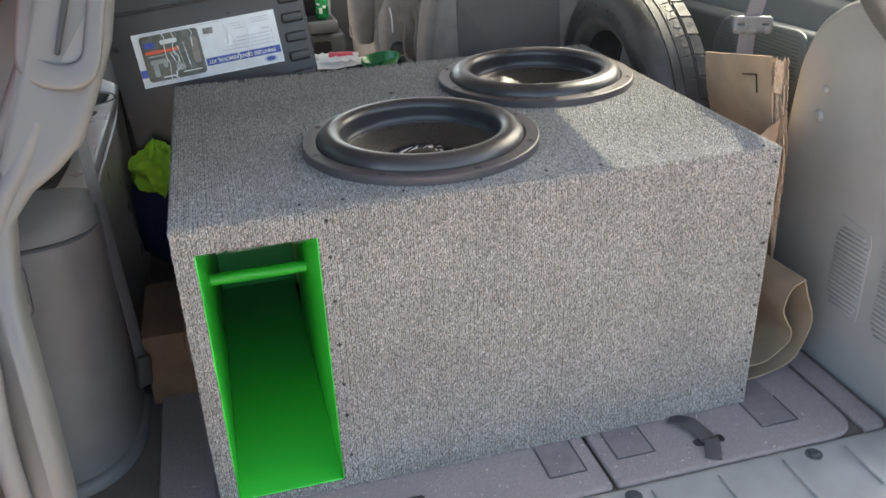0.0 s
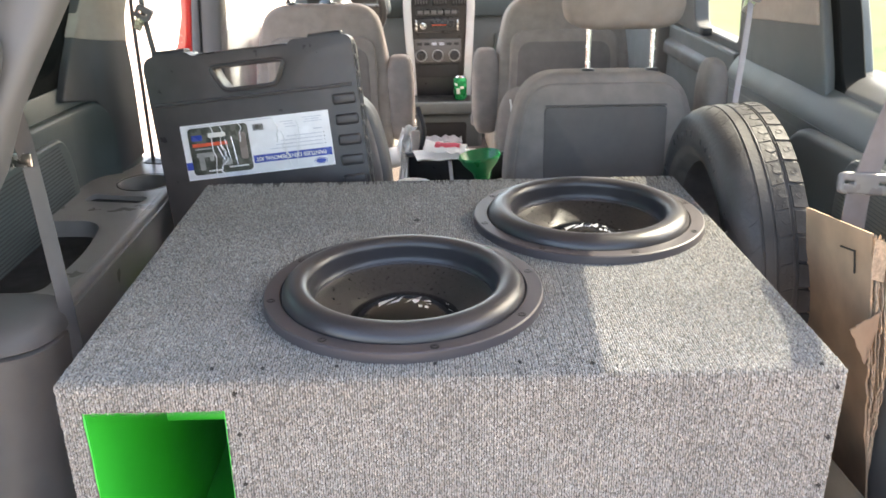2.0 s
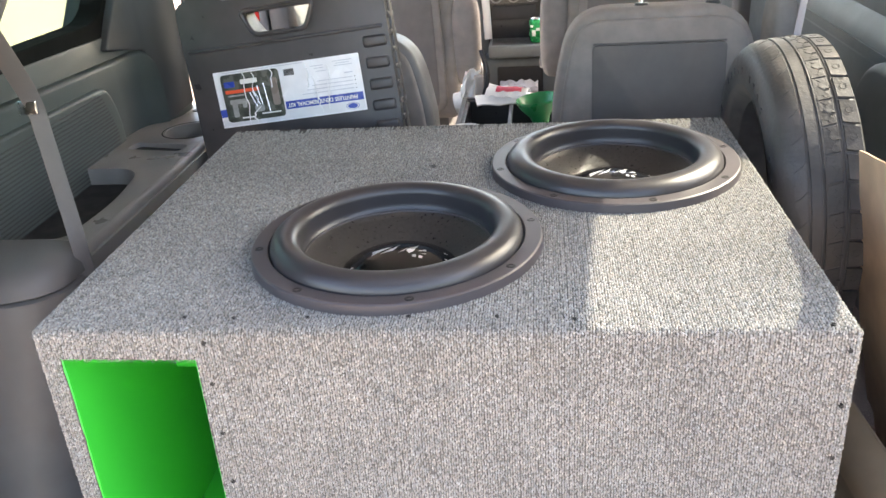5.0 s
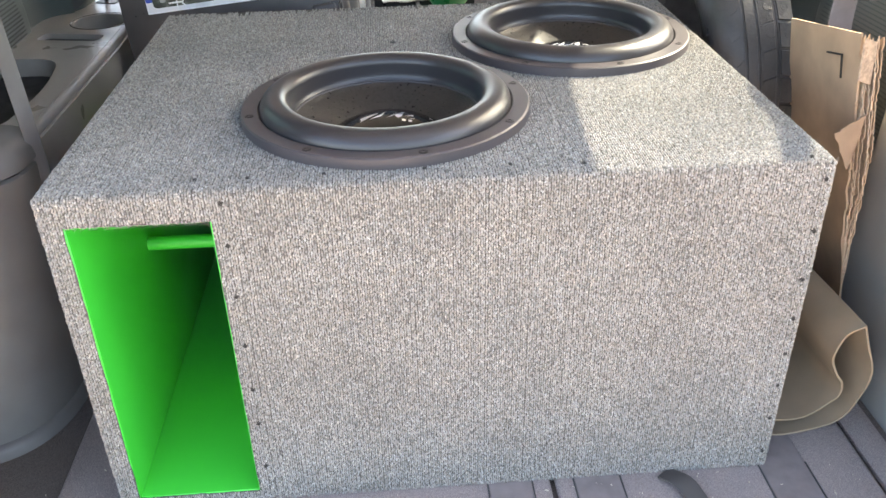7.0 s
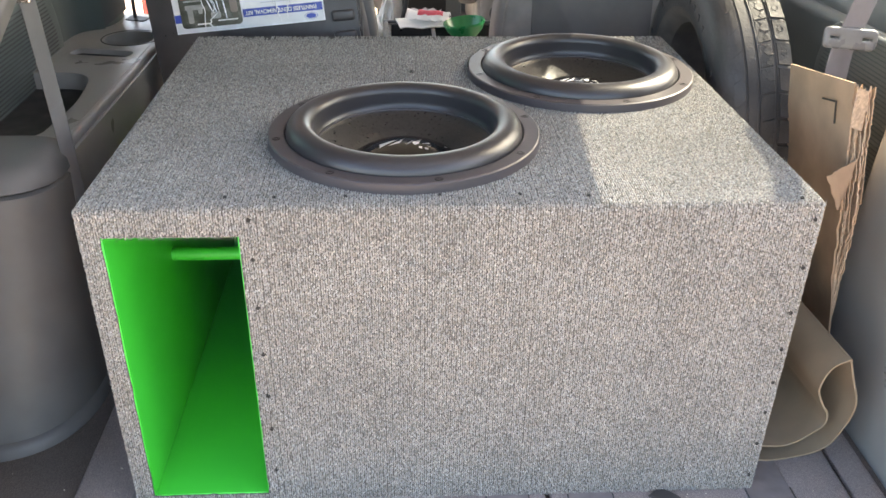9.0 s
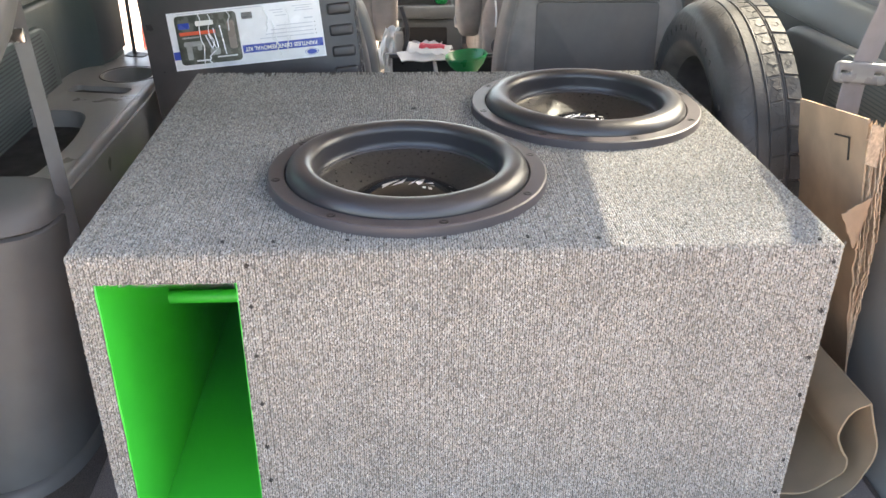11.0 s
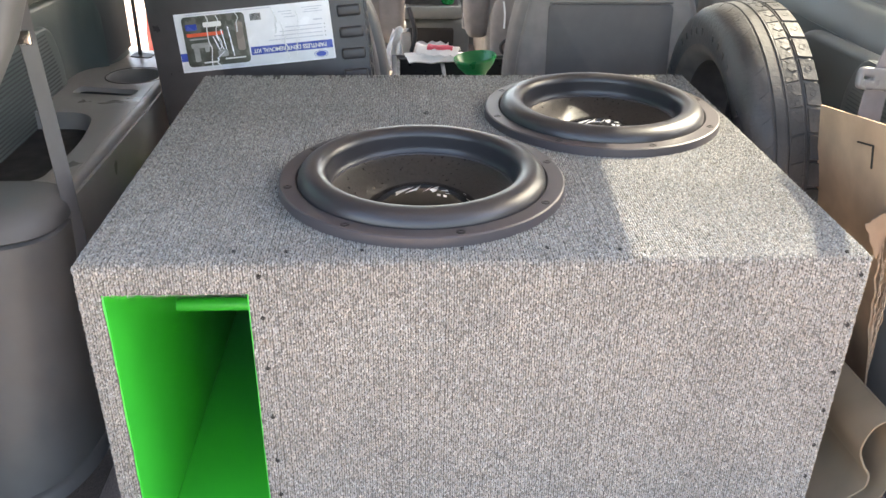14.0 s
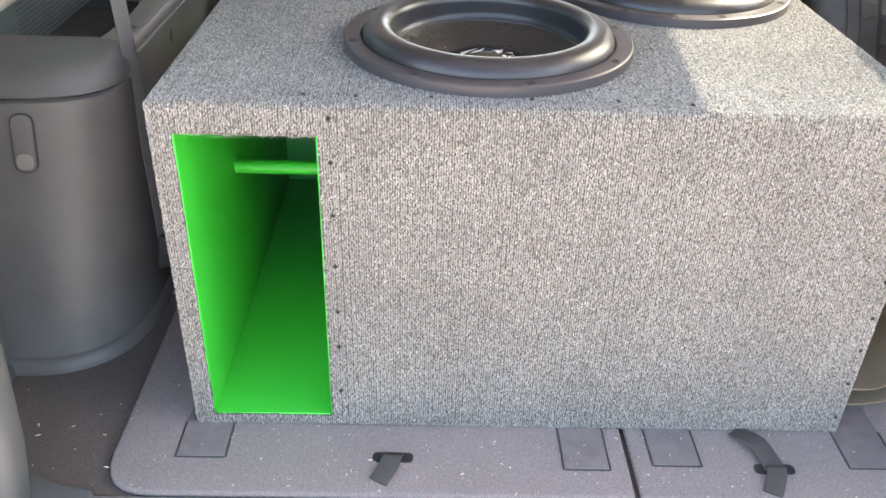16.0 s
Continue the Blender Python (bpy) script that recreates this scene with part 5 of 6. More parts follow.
def ragged(x0, x1, z0, z1, n=26):
    out = []
    for (ax, az), (bx, bz) in (((x0, z0), (x1, z0)), ((x1, z0), (x1, z1)), ((x1, z1), (x0, z1)), ((x0, z1), (x0, z0))):
        for k in range(n):
            t = k / n
            j = 0.0016 * noise.noise((ax * 31 + bx * 17 + t * 60, az * 23 + bz * 11, 5))
            out.append((ax + (bx - ax) * t + j, 0.0, az + (bz - az) * t + j))
    return out


port_ring = ragged(PX0, PX1, PZ0, PZ1)
pe = ring_edges(port_ring)
bmesh.ops.triangle_fill(bm, use_beauty=True, use_dissolve=False, edges=front_e + pe)
se = []
for cx, cy in SUBS:
    se += ring_edges([(cx + 0.176 * math.cos(2 * math.pi * k / 48), cy + 0.176 * math.sin(2 * math.pi * k / 48), H) for k in range(48)])
bmesh.ops.triangle_fill(bm, use_beauty=True, use_dissolve=False, edges=top_e + se)
ext = bmesh.ops.extrude_edge_only(bm, edges=pe)
bmesh.ops.translate(bm, vec=(0, 0.006, 0), verts=[v for v in ext["geom"] if isinstance(v, bmesh.types.BMVert)])
bmesh.ops.recalc_face_normals(bm, faces=bm.faces[:])
part("carpet_cover", bm, M_BACKING, enc)
# painted slot port inside
D = 0.71
port = part("port", rbox(PX0 - 0.016, PX0 + 0.0016, 0.0012, D, PZ0 - 0.012, PZ1 + 0.014, 0.001, 1), M_PORT_SHADED, enc, "slot port painted bright green inside")
part("port_wall", rbox(PX1 - 0.0016, PX1 + 0.016, 0.0012, D - 0.17, PZ0 - 0.012, PZ1 + 0.014, 0.001, 1), M_PORT_SHADED, port)
part("port_floor", rbox(PX0 + 0.0016, PX1 - 0.0016, 0.0012, D, PZ0 - 0.013, PZ0 + 0.0016, 0.001, 1), M_PORT_SHADED, port)
part("port_roof", rbox(PX0 + 0.0016, PX1 - 0.0016, 0.004, D, PZ1 - 0.0005, PZ1 + 0.015, 0.001, 1), M_PORT_SHADED, port)
part("port_end", rbox(PX0 - 0.018, PX1 + 0.018, D, D + 0.018, PZ0 - 0.014, PZ1 + 0.016, 0.001, 1), M_PORT_SHADED, port)
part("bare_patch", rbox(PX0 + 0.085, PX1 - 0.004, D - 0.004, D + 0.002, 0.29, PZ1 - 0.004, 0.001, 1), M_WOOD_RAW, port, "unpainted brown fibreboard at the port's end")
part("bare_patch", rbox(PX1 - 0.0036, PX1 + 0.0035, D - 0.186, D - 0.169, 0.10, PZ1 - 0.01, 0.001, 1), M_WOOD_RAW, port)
part("dowel_brace", sweep([(PX0, 0.270, 0.270), (PX1 + 0.004, 0.270, 0.270)], circle(0.0105, 18)), M_GREEN, port, "round green dowel across the port")


def screw(x, y, z, m, r=0.0026):
    part("screw", moved(lathe([(0, 0.0009), (r * 0.35, 0.0009), (r * 0.5, 0.0004), (r, 0.0012), (r * 1.15, -0.001)], 10), pose(x, y, z) @ m), M_SCREW, enc)


FACE = pose(0, 0, 0, 90, 0, 0)
FRONT_SCREWS = [(0.2165, z) for z in (0.470, 0.415, 0.344, 0.270, 0.200, 0.142, 0.065)] + [(0.9165, z) for z in (0.462, 0.392, 0.322, 0.262, 0.205, 0.151, 0.092, 0.03)]
TOP_SCREWS = [(0.185, 0.03), (0.245, 0.028), (0.332, 0.029), (0.448, 0.030), (0.548, 0.030), (0.633, 0.024), (0.90, 0.012)]
for x, z in FRONT_SCREWS:
    screw(x, -0.0008, z, FACE)
for x, y in TOP_SCREWS:
    screw(x, y, H + 0.0008, Matrix())
screw(0.422, 0.52, H + 0.001, Matrix(), 0.005)


def build_pile():
    """Rows of yarn loops that run up the front, over the rounded edge and back along the top."""
    rng = np.random.default_rng(4)
    r, pitch, step = 0.007, 0.0030, 0.0025
    flat_z, arc = H - r, r * math.pi / 2
    length = flat_z + arc + Y1 - 2 * r
    cols = [(x + rng.normal(0, 0.00014), 0.0) for x in np.arange(X0 + r, X1 - r + 0.001, pitch)]
    cols += [(X1 - r, a) for a in (0.44, 0.88, 1.3)] + [(X0 + r, -a) for a in (0.44, 0.88, 1.3)]
    rows = np.arange(0.0025, length, step)
    cx, ca = (np.array(v)[:, None] for v in zip(*cols))
    x = cx + rng.normal(0, 0.00042, (len(cols), len(rows)))
    lean = ca + 0 * x
    s = np.cumsum(step * rng.uniform(0.72, 1.28, x.shape), 1) * rng.uniform(0.985, 1.015, (len(cols), 1)) + rng.normal(0, 0.0004, x.shape)
    turn = np.clip((s - flat_z) / r, 0, math.pi / 2)
    y = np.where(s < flat_z, 0.0, np.where(s < flat_z + arc, r - r * np.cos(turn), r + s - flat_z - arc))
    z = np.where(s < flat_z, s, flat_z + r * np.sin(turn))
    up = np.stack([0 * turn, -np.cos(turn), np.sin(turn)], -1)
    along_ = np.stack([0 * turn, np.sin(turn), np.cos(turn)], -1)
    across = np.broadcast_to(np.array([1.0, 0, 0]), up.shape)
    base = np.stack([x, y, z], -1) + across * (r * np.sin(lean))[..., None] - up * (r * (1 - np.cos(lean)))[..., None]
    normal = up * np.cos(lean)[..., None] + across * np.sin(lean)[..., None]
    side = across * np.cos(lean)[..., None] - up * np.sin(lean)[..., None]
    keep = (s < length) & ~((s < flat_z) & (x > PX0 - 0.0012) & (x < PX1 + 0.0012) & (z > PZ0 - 0.001) & (z < PZ1 + 0.001))
    for ox, oy in SUBS:
        keep &= ~((z > H - 0.001) & ((x - ox) ** 2 + (y - oy) ** 2 < 0.187 ** 2))
    for ox, oz in FRONT_SCREWS:
        keep &= ~((s < flat_z) & ((x - ox) ** 2 + (z - oz) ** 2 < 0.0026 ** 2))
    for ox, oy in TOP_SCREWS:
        keep &= ~((z > H - 0.001) & ((x - ox) ** 2 + (y - oy) ** 2 < 0.0028 ** 2))
    base, normal, side, along_ = (v[keep] for v in (base, normal, side, along_))
    n = len(base)
    spin = rng.normal(0, 0.32, n)
    half_w, half_l, tall = rng.uniform(0.00108, 0.00135, n), rng.uniform(0.0015, 0.0025, n), rng.uniform(0.0012, 0.0021, n)
    tip = rng.normal(0, 0.0004, (n, 2))
    pts = np.empty((n, 11, 3))
    for ring, (w, h) in enumerate(((1.0, -0.0003), (0.78, 0.72))):
        for k in range(5):
            a = 2 * math.pi * (k + 0.5 * ring) / 5
            u = half_w * w * math.cos(a)
            v = half_l * w * math.sin(a)
            uu, vv = u * np.cos(spin) - v * np.sin(spin), u * np.sin(spin) + v * np.cos(spin)
            lift = tall * h if ring else np.full(n, h)
            pts[:, ring * 5 + k] = base + side * uu[:, None] + along_ * vv[:, None] + normal * lift[:, None]
    pts[:, 10] = base + side * tip[:, :1] + along_ * tip[:, 1:] + normal * tall[:, None]
    tri = []
    for k in range(5):
        j = (k + 1) % 5
        tri += [(k, j, 5 + k), (j, 5 + j, 5 + k), (5 + k, 5 + j, 10)]
    tri = (np.array(tri)[None] + 11 * np.arange(n)[:, None, None]).reshape(-1)
    me = bpy.data.meshes.new("loop_pile")
    me.vertices.add(11 * n)
    me.vertices.foreach_set("co", pts.reshape(-1).astype(np.float32))
    me.loops.add(len(tri))
    me.loops.foreach_set("vertex_index", tri.astype(np.int32))
    me.polygons.add(len(tri) // 3)
    me.polygons.foreach_set("loop_start", np.arange(0, len(tri), 3, dtype=np.int32))
    me.update(calc_edges=True)
    me.polygons.foreach_set("use_smooth", np.ones(len(tri) // 3, dtype=bool))
    me.materials.append(M_LOOPS)
    ob = new("loop_pile", me)
    ob.parent = enc
    return tagged(ob, "grey heather loop pile in straight rows", "", "", "stuff")


build_pile()

# ---------- two drivers ----------


def woofer(x, y):
    ob = thing("subwoofer", "large black subwoofer with rubber surround and gloss cap", "subwoofer", pose(x, y, H), "subwoofers in the box")
    part("frame", lathe([(0.158, -0.004), (0.158, 0.008), (0.1670, 0.0085), (0.1685, 0.0090), (0.1695, 0.0132), (0.1710, 0.0146), (0.1905, 0.0146), (0.1925, 0.0130), (0.1935, 0.0), (0.172, -0.0005)], 96, True), M_FRAME, ob)
    roll = [(0.1677, 0.006), (0.1679, 0.014)]
    for k in range(15):
        a = math.pi * (k / 14)
        roll.append((0.1487 + 0.0190 * math.cos(a) - 0.0035 * math.sin(a), 0.0150 + 0.0172 * math.sin(a) ** 0.9))
    roll += [(0.1292, 0.006), (0.1288, 0.0015), (0.1276, -0.001), (0.1262, -0.0035)]
    part("surround", lathe(roll, 96), M_RUBBER, ob)
    cone = part("cone", lathe([(0.1285, -0.0035), (0.1255, -0.0058), (0.1235, -0.008), (0.115, -0.0125), (0.095, -0.0235), (0.074, -0.036), (0.070, -0.040)], 72), M_CONE, ob)
    part("rim_bead", lathe([(0.1258 + 0.0014 * math.cos(a), -0.0055 + 0.0014 * math.sin(a)) for a in (2 * math.pi * k / 8 for k in range(8))], 72, True), M_FRAME, cone)
    cap = part("dust_cap", lathe([(0.0785, -0.0345), (0.076, -0.0325), (0.070, -0.0285), (0.058, -0.0222), (0.042, -0.0160), (0.022, -0.0118), (0, -0.0105)], 64), M_CAP, ob, "gloss black domed dust cap")

    def dome(u, v):
        r = min(0.075, math.hypot(u, v))
        return -0.0105 - 0.0205 * (r / 0.0735) ** 2.0 + 0.0008

    marks = [[(-0.060, -0.020), (-0.030, 0.004), (-0.008, 0.010), (-0.022, 0.000), (-0.040, -0.012)], [(-0.020, -0.004), (-0.006, 0.000), (0.000, 0.016), (-0.006, 0.006)], [(0.000, -0.004), (0.006, 0.000), (0.014, 0.016), (0.008, 0.004)],
             [(0.008, 0.002), (0.020, 0.016), (0.016, 0.000), (0.012, -0.004)], [(0.020, 0.002), (0.036, 0.014), (0.052, 0.014), (0.034, 0.006)], [(0.024, -0.002), (0.040, 0.004), (0.056, 0.000), (0.038, 0.000)]]
    lg = bmesh.new()
    for poly in marks:
        fine = []
        for i, p in enumerate(poly):
            q = poly[(i + 1) % len(poly)]
            fine += [(p[0] + (q[0] - p[0]) * t / 4, p[1] + (q[1] - p[1]) * t / 4) for t in range(4)]
        vs = [lg.verts.new((1.24 * u, 1.45 * v, dome(1.24 * u, 1.45 * v))) for u, v in fine]
        lg.faces.new(vs)
    for k in range(5):
        u = 0.020 + k * 0.0085
        vs = [lg.verts.new((a, b, dome(a, b))) for a, b in ((u, -0.014), (u + 0.005, -0.014), (u + 0.005, -0.008), (u, -0.008))]
        lg.faces.new(vs)
    bmesh.ops.triangulate(lg, faces=lg.faces[:])
    part("logo", lg, M_SILVER, cap, "silver printed emblem strokes")
    for k in range(8):
        a = radians(13 + 45 * k)
        part("screw", moved(lathe([(0, 0.0120), (0.0026, 0.0120), (0.0030, 0.0152), (0.0058, 0.0150), (0.0068, 0.0130)], 12), pose(0.1818 * math.cos(a), 0.1818 * math.sin(a), 0.0)), M_SCREW, ob)
    return ob


w1 = woofer(*SUBS[0])
copy_thing(w1, pose(SUBS[1][0], SUBS[1][1], H))

# ---------- tool case ----------
case = thing("tool_case", "black blow-moulded tool case leaning back, label upside down", "tool case", pose(0.0865, 0.867, 0.532, -8, -5.6, 0.8))
CW, CB, CT = 0.226, -0.215, 0.199
CL = -0.200
shell = rounded([(CL, CB), (CW, CB), (CW, CT), (0.105, CT + 0.002), (0.095, CT - 0.008), (-0.10, CT - 0.008), (-0.11, CT + 0.002), (CL, CT)], [0.03, 0.03, 0.022, 0.006, 0.006, 0.006, 0.006, 0.03], 5)
hole = rounded([(-0.045, CT - 0.083), (0.062, CT - 0.083), (0.086, CT - 0.034), (-0.068, CT - 0.034)], 0.014, 5)
body = part("shell", prism(shell, "y", 0.0, 0.085, 0.012, 3, holes=(hole,)), M_CASE, case)
part("handle_rim", sweep([(p[0], -0.001, p[1]) for p in hole + hole[:1]], circle(0.0050, 8), (0, 1, 0), False), M_CASE, case)
part("handle_bar", rbox(-0.10, 0.095, 0.018, 0.067, CT - 0.030, CT - 0.004, 0.009, 4), M_CASE, case, "moulded carrying handle")
for x in (-0.150, 0.17):
    part("latch", rbox(x - 0.035, x + 0.035, 0.02, 0.065, CT - 0.004, CT + 0.009, 0.005, 3), M_CASE, case, "black snap latch")
part("seam_ridge", rbox(CL + 0.01, CW - 0.01, -0.005, 0.002, CT - 0.103, CT - 0.096, 0.003, 2), M_CASE, case)
for z in (0.075, 0.033, -0.009, -0.051, -0.093, -0.135):
    part("rib", rbox(0.172, CW - 0.006, -0.009, 0.002, z - 0.014, z + 0.008, 0.009, 3), M_CASE, case)
part("side_ridge", rbox(CW - 0.004, CW + 0.005, 0.03, 0.055, CB + 0.02, CT - 0.02, 0.004, 2), M_CASE, case)
for k in range(11):
    part("edge_rib", rbox(CL - 0.004, CL + 0.006, 0.01, 0.075, CB + 0.02 + k * 0.034, CB + 0.034 + k * 0.034, 0.005, 2), M_CASE, case)
    part("edge_rib", rbox(CW - 0.006, CW + 0.004, 0.01, 0.075, CB + 0.02 + k * 0.034, CB + 0.034 + k * 0.034, 0.005, 2), M_CASE, case)
LX0, LX1, LZ0, LZ1 = -0.148, 0.159, -0.060, 0.054
label = part("label", sheet(lambda u, v: (LX0 + (LX1 - LX0) * u, -0.0035 - 0.0012 * noise.noise((u * 9, v * 3, 7)), LZ0 + (LZ1 - LZ0) * v), 40, 14, 0.0006), M_LABEL, case, "creased white product label, upside down")


def flat(name, x0, x1, z0, z1, mat, y=-0.0056, r=0.0, parent=None):
    return part(name, prism(rounded([(x0, z0), (x1, z0), (x1, z1), (x0, z1)], r, 4), "y", y - 0.0004, y + 0.0006), mat, parent or label)


flat("blue_band", LX0 + 0.001, LX0 + 0.016, LZ0 + 0.022, LZ0 + 0.038, M_BLUE)
flat("blue_band", LX0 + 0.141, LX1 - 0.003, LZ0 + 0.022, LZ0 + 0.038, M_BLUE)
flat("grey_panel", LX0 + 0.003, LX1 - 0.003, LZ0 + 0.003, LZ0 + 0.0215, M_PALEPRINT, -0.0053)
PW, PH, PX, PZ = 0.124, 0.097, LX0 + 0.014, LZ1 - 0.007
photo = flat("photo", PX, PX + PW, PZ - PH, PZ, M_PHOTO, -0.0062, 0.009)


def printed(u0, u1, v0, v1, mat, r=0.001):
    """A patch printed in the photo, in shares of its width and height."""
    flat("photo_print", PX + PW * u0, PX + PW * u1, PZ - PH * v1, PZ - PH * v0, mat, -0.0072, r, photo)


def rod(u0, v0, u1, v1, mat, r=0.0011):
    part("photo_print", sweep([(PX + PW * u0, -0.0074, PZ - PH * v0), (PX + PW * u1, -0.0074, PZ - PH * v1)], circle(r, 6)), mat, photo)


printed(0.05, 0.23, 0.15, 0.27, M_BLUE, 0.002)
printed(0.33, 0.62, 0.13, 0.23, M_PAPER, 0.003)
printed(0.05, 0.63, 0.33, 0.40, M_RED)
printed(0.08, 0.36, 0.435, 0.465, M_GRPRINT)
printed(0.09, 0.40, 0.53, 0.63, M_GRPRINT, 0.004)
printed(0.12, 0.21, 0.60, 0.90, M_GRPRINT, 0.003)
printed(0.30, 0.37, 0.60, 0.72, M_GRPRINT, 0.003)
printed(0.83, 0.95, 0.18, 0.75, M_BROWNPRINT, 0.005)
printed(0.50, 0.66, 0.70, 0.84, M_GRPRINT, 0.004)
printed(0.25, 0.46, 0.915, 0.945, M_PAPER)
printed(0.60, 0.93, 0.875, 0.90, M_PAPER)
for u0, v0, u1, v1 in ((0.46, 0.42, 0.54, 0.72), (0.51, 0.40, 0.60, 0.70), (0.60, 0.30, 0.64, 0.70), (0.48, 0.86, 0.62, 0.72)):
    rod(u0, v0, u1, v1, M_SILVER)
rod(0.71, 0.26, 0.75, 0.86, M_SILVER, 0.0013)
for k in range(9):
    flat("barcode", LX0 + 0.149 + 0.0024 * k, LX0 + 0.1503 + 0.0024 * k, LZ1 - 0.025, LZ1 - 0.012, M_DKPRINT)
for k in range(4):
    z = LZ1 - 0.045 - 0.0075 * k
    flat("text_bar", LX0 + 0.215 - 0.012 * k, LX0 + 0.288, z, z + 0.0017, M_TEXT)
    flat("text_bar", LX0 + 0.292, LX0 + 0.2935, z, z + 0.0017, M_DKPRINT)
flat("text_bar", LX0 + 0.272, LX0 + 0.290, LZ1 - 0.036, LZ1 - 0.0335, M_TEXT)
for x0, x1, z in ((0.205, 0.232, 0.013), (0.212, 0.232, 0.018), (0.252, 0.292, 0.009), (0.258, 0.286, 0.0135), (0.254, 0.292, 0.018), (0.215, 0.238, 0.024)):
    flat("text_bar", LX0 + x0, LX0 + x1, LZ1 - z - 0.0014, LZ1 - z, M_TEXT)
flat("text_bar", LX0 + 0.02, LX0 + 0.19, LZ1 - 0.0042, LZ1 - 0.0028, M_TEXT)
part("emblem", moved(lathe([(0.0, 0.0012), (0.0135, 0.0012), (0.0150, 0.0)], 24), pose(LX0 + 0.279, -0.0048, LZ0 + 0.012, 90) @ Matrix.Diagonal((1, 0.48, 1, 1))), M_BLUE, label)
part("emblem_ring", moved(lathe([(0.0105, 0.0016), (0.0125, 0.0016)], 24), pose(LX0 + 0.279, -0.0048, LZ0 + 0.012, 90) @ Matrix.Diagonal((1, 0.48, 1, 1))), M_PAPER, label)
# stretched film wrinkles over the print
random.seed(31)
for x, z0, z1, n, r in ((0.064, 0.004, 0.110, 9, 0.0010), (0.074, 0.006, 0.024, 5, 0.0016), (0.083, 0.040, 0.106, 6, 0.0009), (0.122, 0.070, 0.108, 5, 0.0010),
                        (0.196, 0.060, 0.110, 7, 0.0014), (0.207, 0.030, 0.082, 7, 0.0010), (0.214, 0.008, 0.052, 7, 0.0013), (0.232, 0.012, 0.075, 8, 0.0010), (0.241, 0.040, 0.100, 6, 0.0009)):
    path = [(LX0 + x + random.uniform(-0.0035, 0.0035), -0.0078, LZ0 + z0 + (z1 - z0) * k / (n - 1)) for k in range(n)]
    part("wrinkle", sweep(smooth_path(path), circle(r, 6)), M_WRINKLE, label, "shiny wrinkle in the wrapping film")
txt = bpy.data.curves.new("title", "FONT")
txt.body, txt.size, txt.align_x, txt.align_y = "PAINTLESS DENT REMOVAL KIT", 0.0112, "CENTER", "CENTER"
txt.space_character, txt.space_word, txt.offset = 0.90, 1.25, 0.0002
txt.extrude = 0.0002
tob = new("title", txt)
tob.data.materials.append(M_PAPER)
tob.parent = label
tob.matrix_basis = pose(LX0 + 0.219, -0.0066, LZ0 + 0.0300, 90, 0, 0) @ pose(0, 0, 0, 0, 0, 180)

# ---------- bag and cloth in the gap behind the box ----------
bag = thing("duffel_bag", "dark navy cloth bag slumped behind the speaker box", "bag", pose(0.05, 0.885, 0.0))


def bag_skin(u, v):
    a, e = 2 * math.pi * u, v
    r = 1.0 + 0.10 * noise.noise((math.cos(a) * 2, math.sin(a) * 2, e * 3))
    s = (math.sin(math.pi * min(1, e * 1.05)) ** 0.35 if e < 0.93 else 0.45) * r
    return (0.205 * math.cos(a) * s, 0.085 * math.sin(a) * s, -0.01 + 0.315 * e ** 0.9)


part("body", sheet(bag_skin, 40, 18, 0.004), M_NAVY, bag)
cl = thing("cloth", "crumpled yellow-green cloth stuffed beside the case", "cloth", pose(-0.055, 0.80, 0.292))


def rag(u, v):
    a, b = 2 * math.pi * u, math.pi * (v - 0.5)
    n = 1.0 + 0.55 * noise.noise((math.cos(a) * 1.7, math.sin(a) * 1.7, b * 1.6)) + 0.14 * noise.noise((math.cos(a) * 4, math.sin(a) * 4, b * 4))
    return (0.052 * n * math.cos(a) * math.cos(b), 0.035 * n * math.sin(a) * math.cos(b), 0.050 * n * math.sin(b))


part("fold", sheet(rag, 36, 24, 0.002), M_CLOTH, cl)
lid = thing("bottle", "small white bottle beside the cloth", "bottle", pose(-0.035, 0.70, 0.19, 60, 20, 0), "clutter")
part("body", lathe([(0, 0), (0.018, 0.002), (0.02, 0.05), (0.01, 0.065), (0.01, 0.078), (0, 0.08)], 18), M_WHITE, lid)
cb = thing("cardboard_box", "low brown cardboard box beside the speaker box", "cardboard box")
part("body", rbox(-0.105, -0.004, 0.345, 0.56, -0.012, 0.135, 0.003, 1), M_CARD_DARK, cb)
part("tape", rbox(-0.07, -0.03, 0.3425, 0.56, 0.10, 0.1365, 0.001, 1), M_CARD_DARK, cb)

# ---------- tyre ----------
structure("wheel_arch", prism(rounded([(0.945, 0.46), (1.25, 0.42), (1.25, 1.02), (0.945, 1.02)], 0.03, 4), "z", -0.012, 0.0655, 0.01, 2), M_FLOOR, "carpeted foot of the wheel arch")
ty = thing("tyre", "worn black car tyre standing on its tread", "tyre", pose(1.042, 0.732, 0.346, 0, 86.9, 0))
half = [(0.176, 0.050), (0.183, 0.062), (0.200, 0.070), (0.228, 0.072), (0.252, 0.067), (0.266, 0.058), (0.2730, 0.050), (0.2752, 0.040), (0.2762, 0.0285), (0.2746, 0.0275), (0.2746, 0.0245), (0.2768, 0.0235), (0.2775, 0.003)]
mirror = [(0.2778, -0.003), (0.2755, -0.004), (0.2755, -0.007), (0.2776, -0.008), (0.2770, -0.024), (0.2748, -0.025), (0.2748, -0.028), (0.2758, -0.029), (0.2742, -0.038), (0.2712, -0.047), (0.264, -0.058), (0.252, -0.067), (0.228, -0.072), (0.200, -0.070), (0.183, -0.062), (0.176, -0.050), (0.170, -0.045), (0.170, 0.045)]
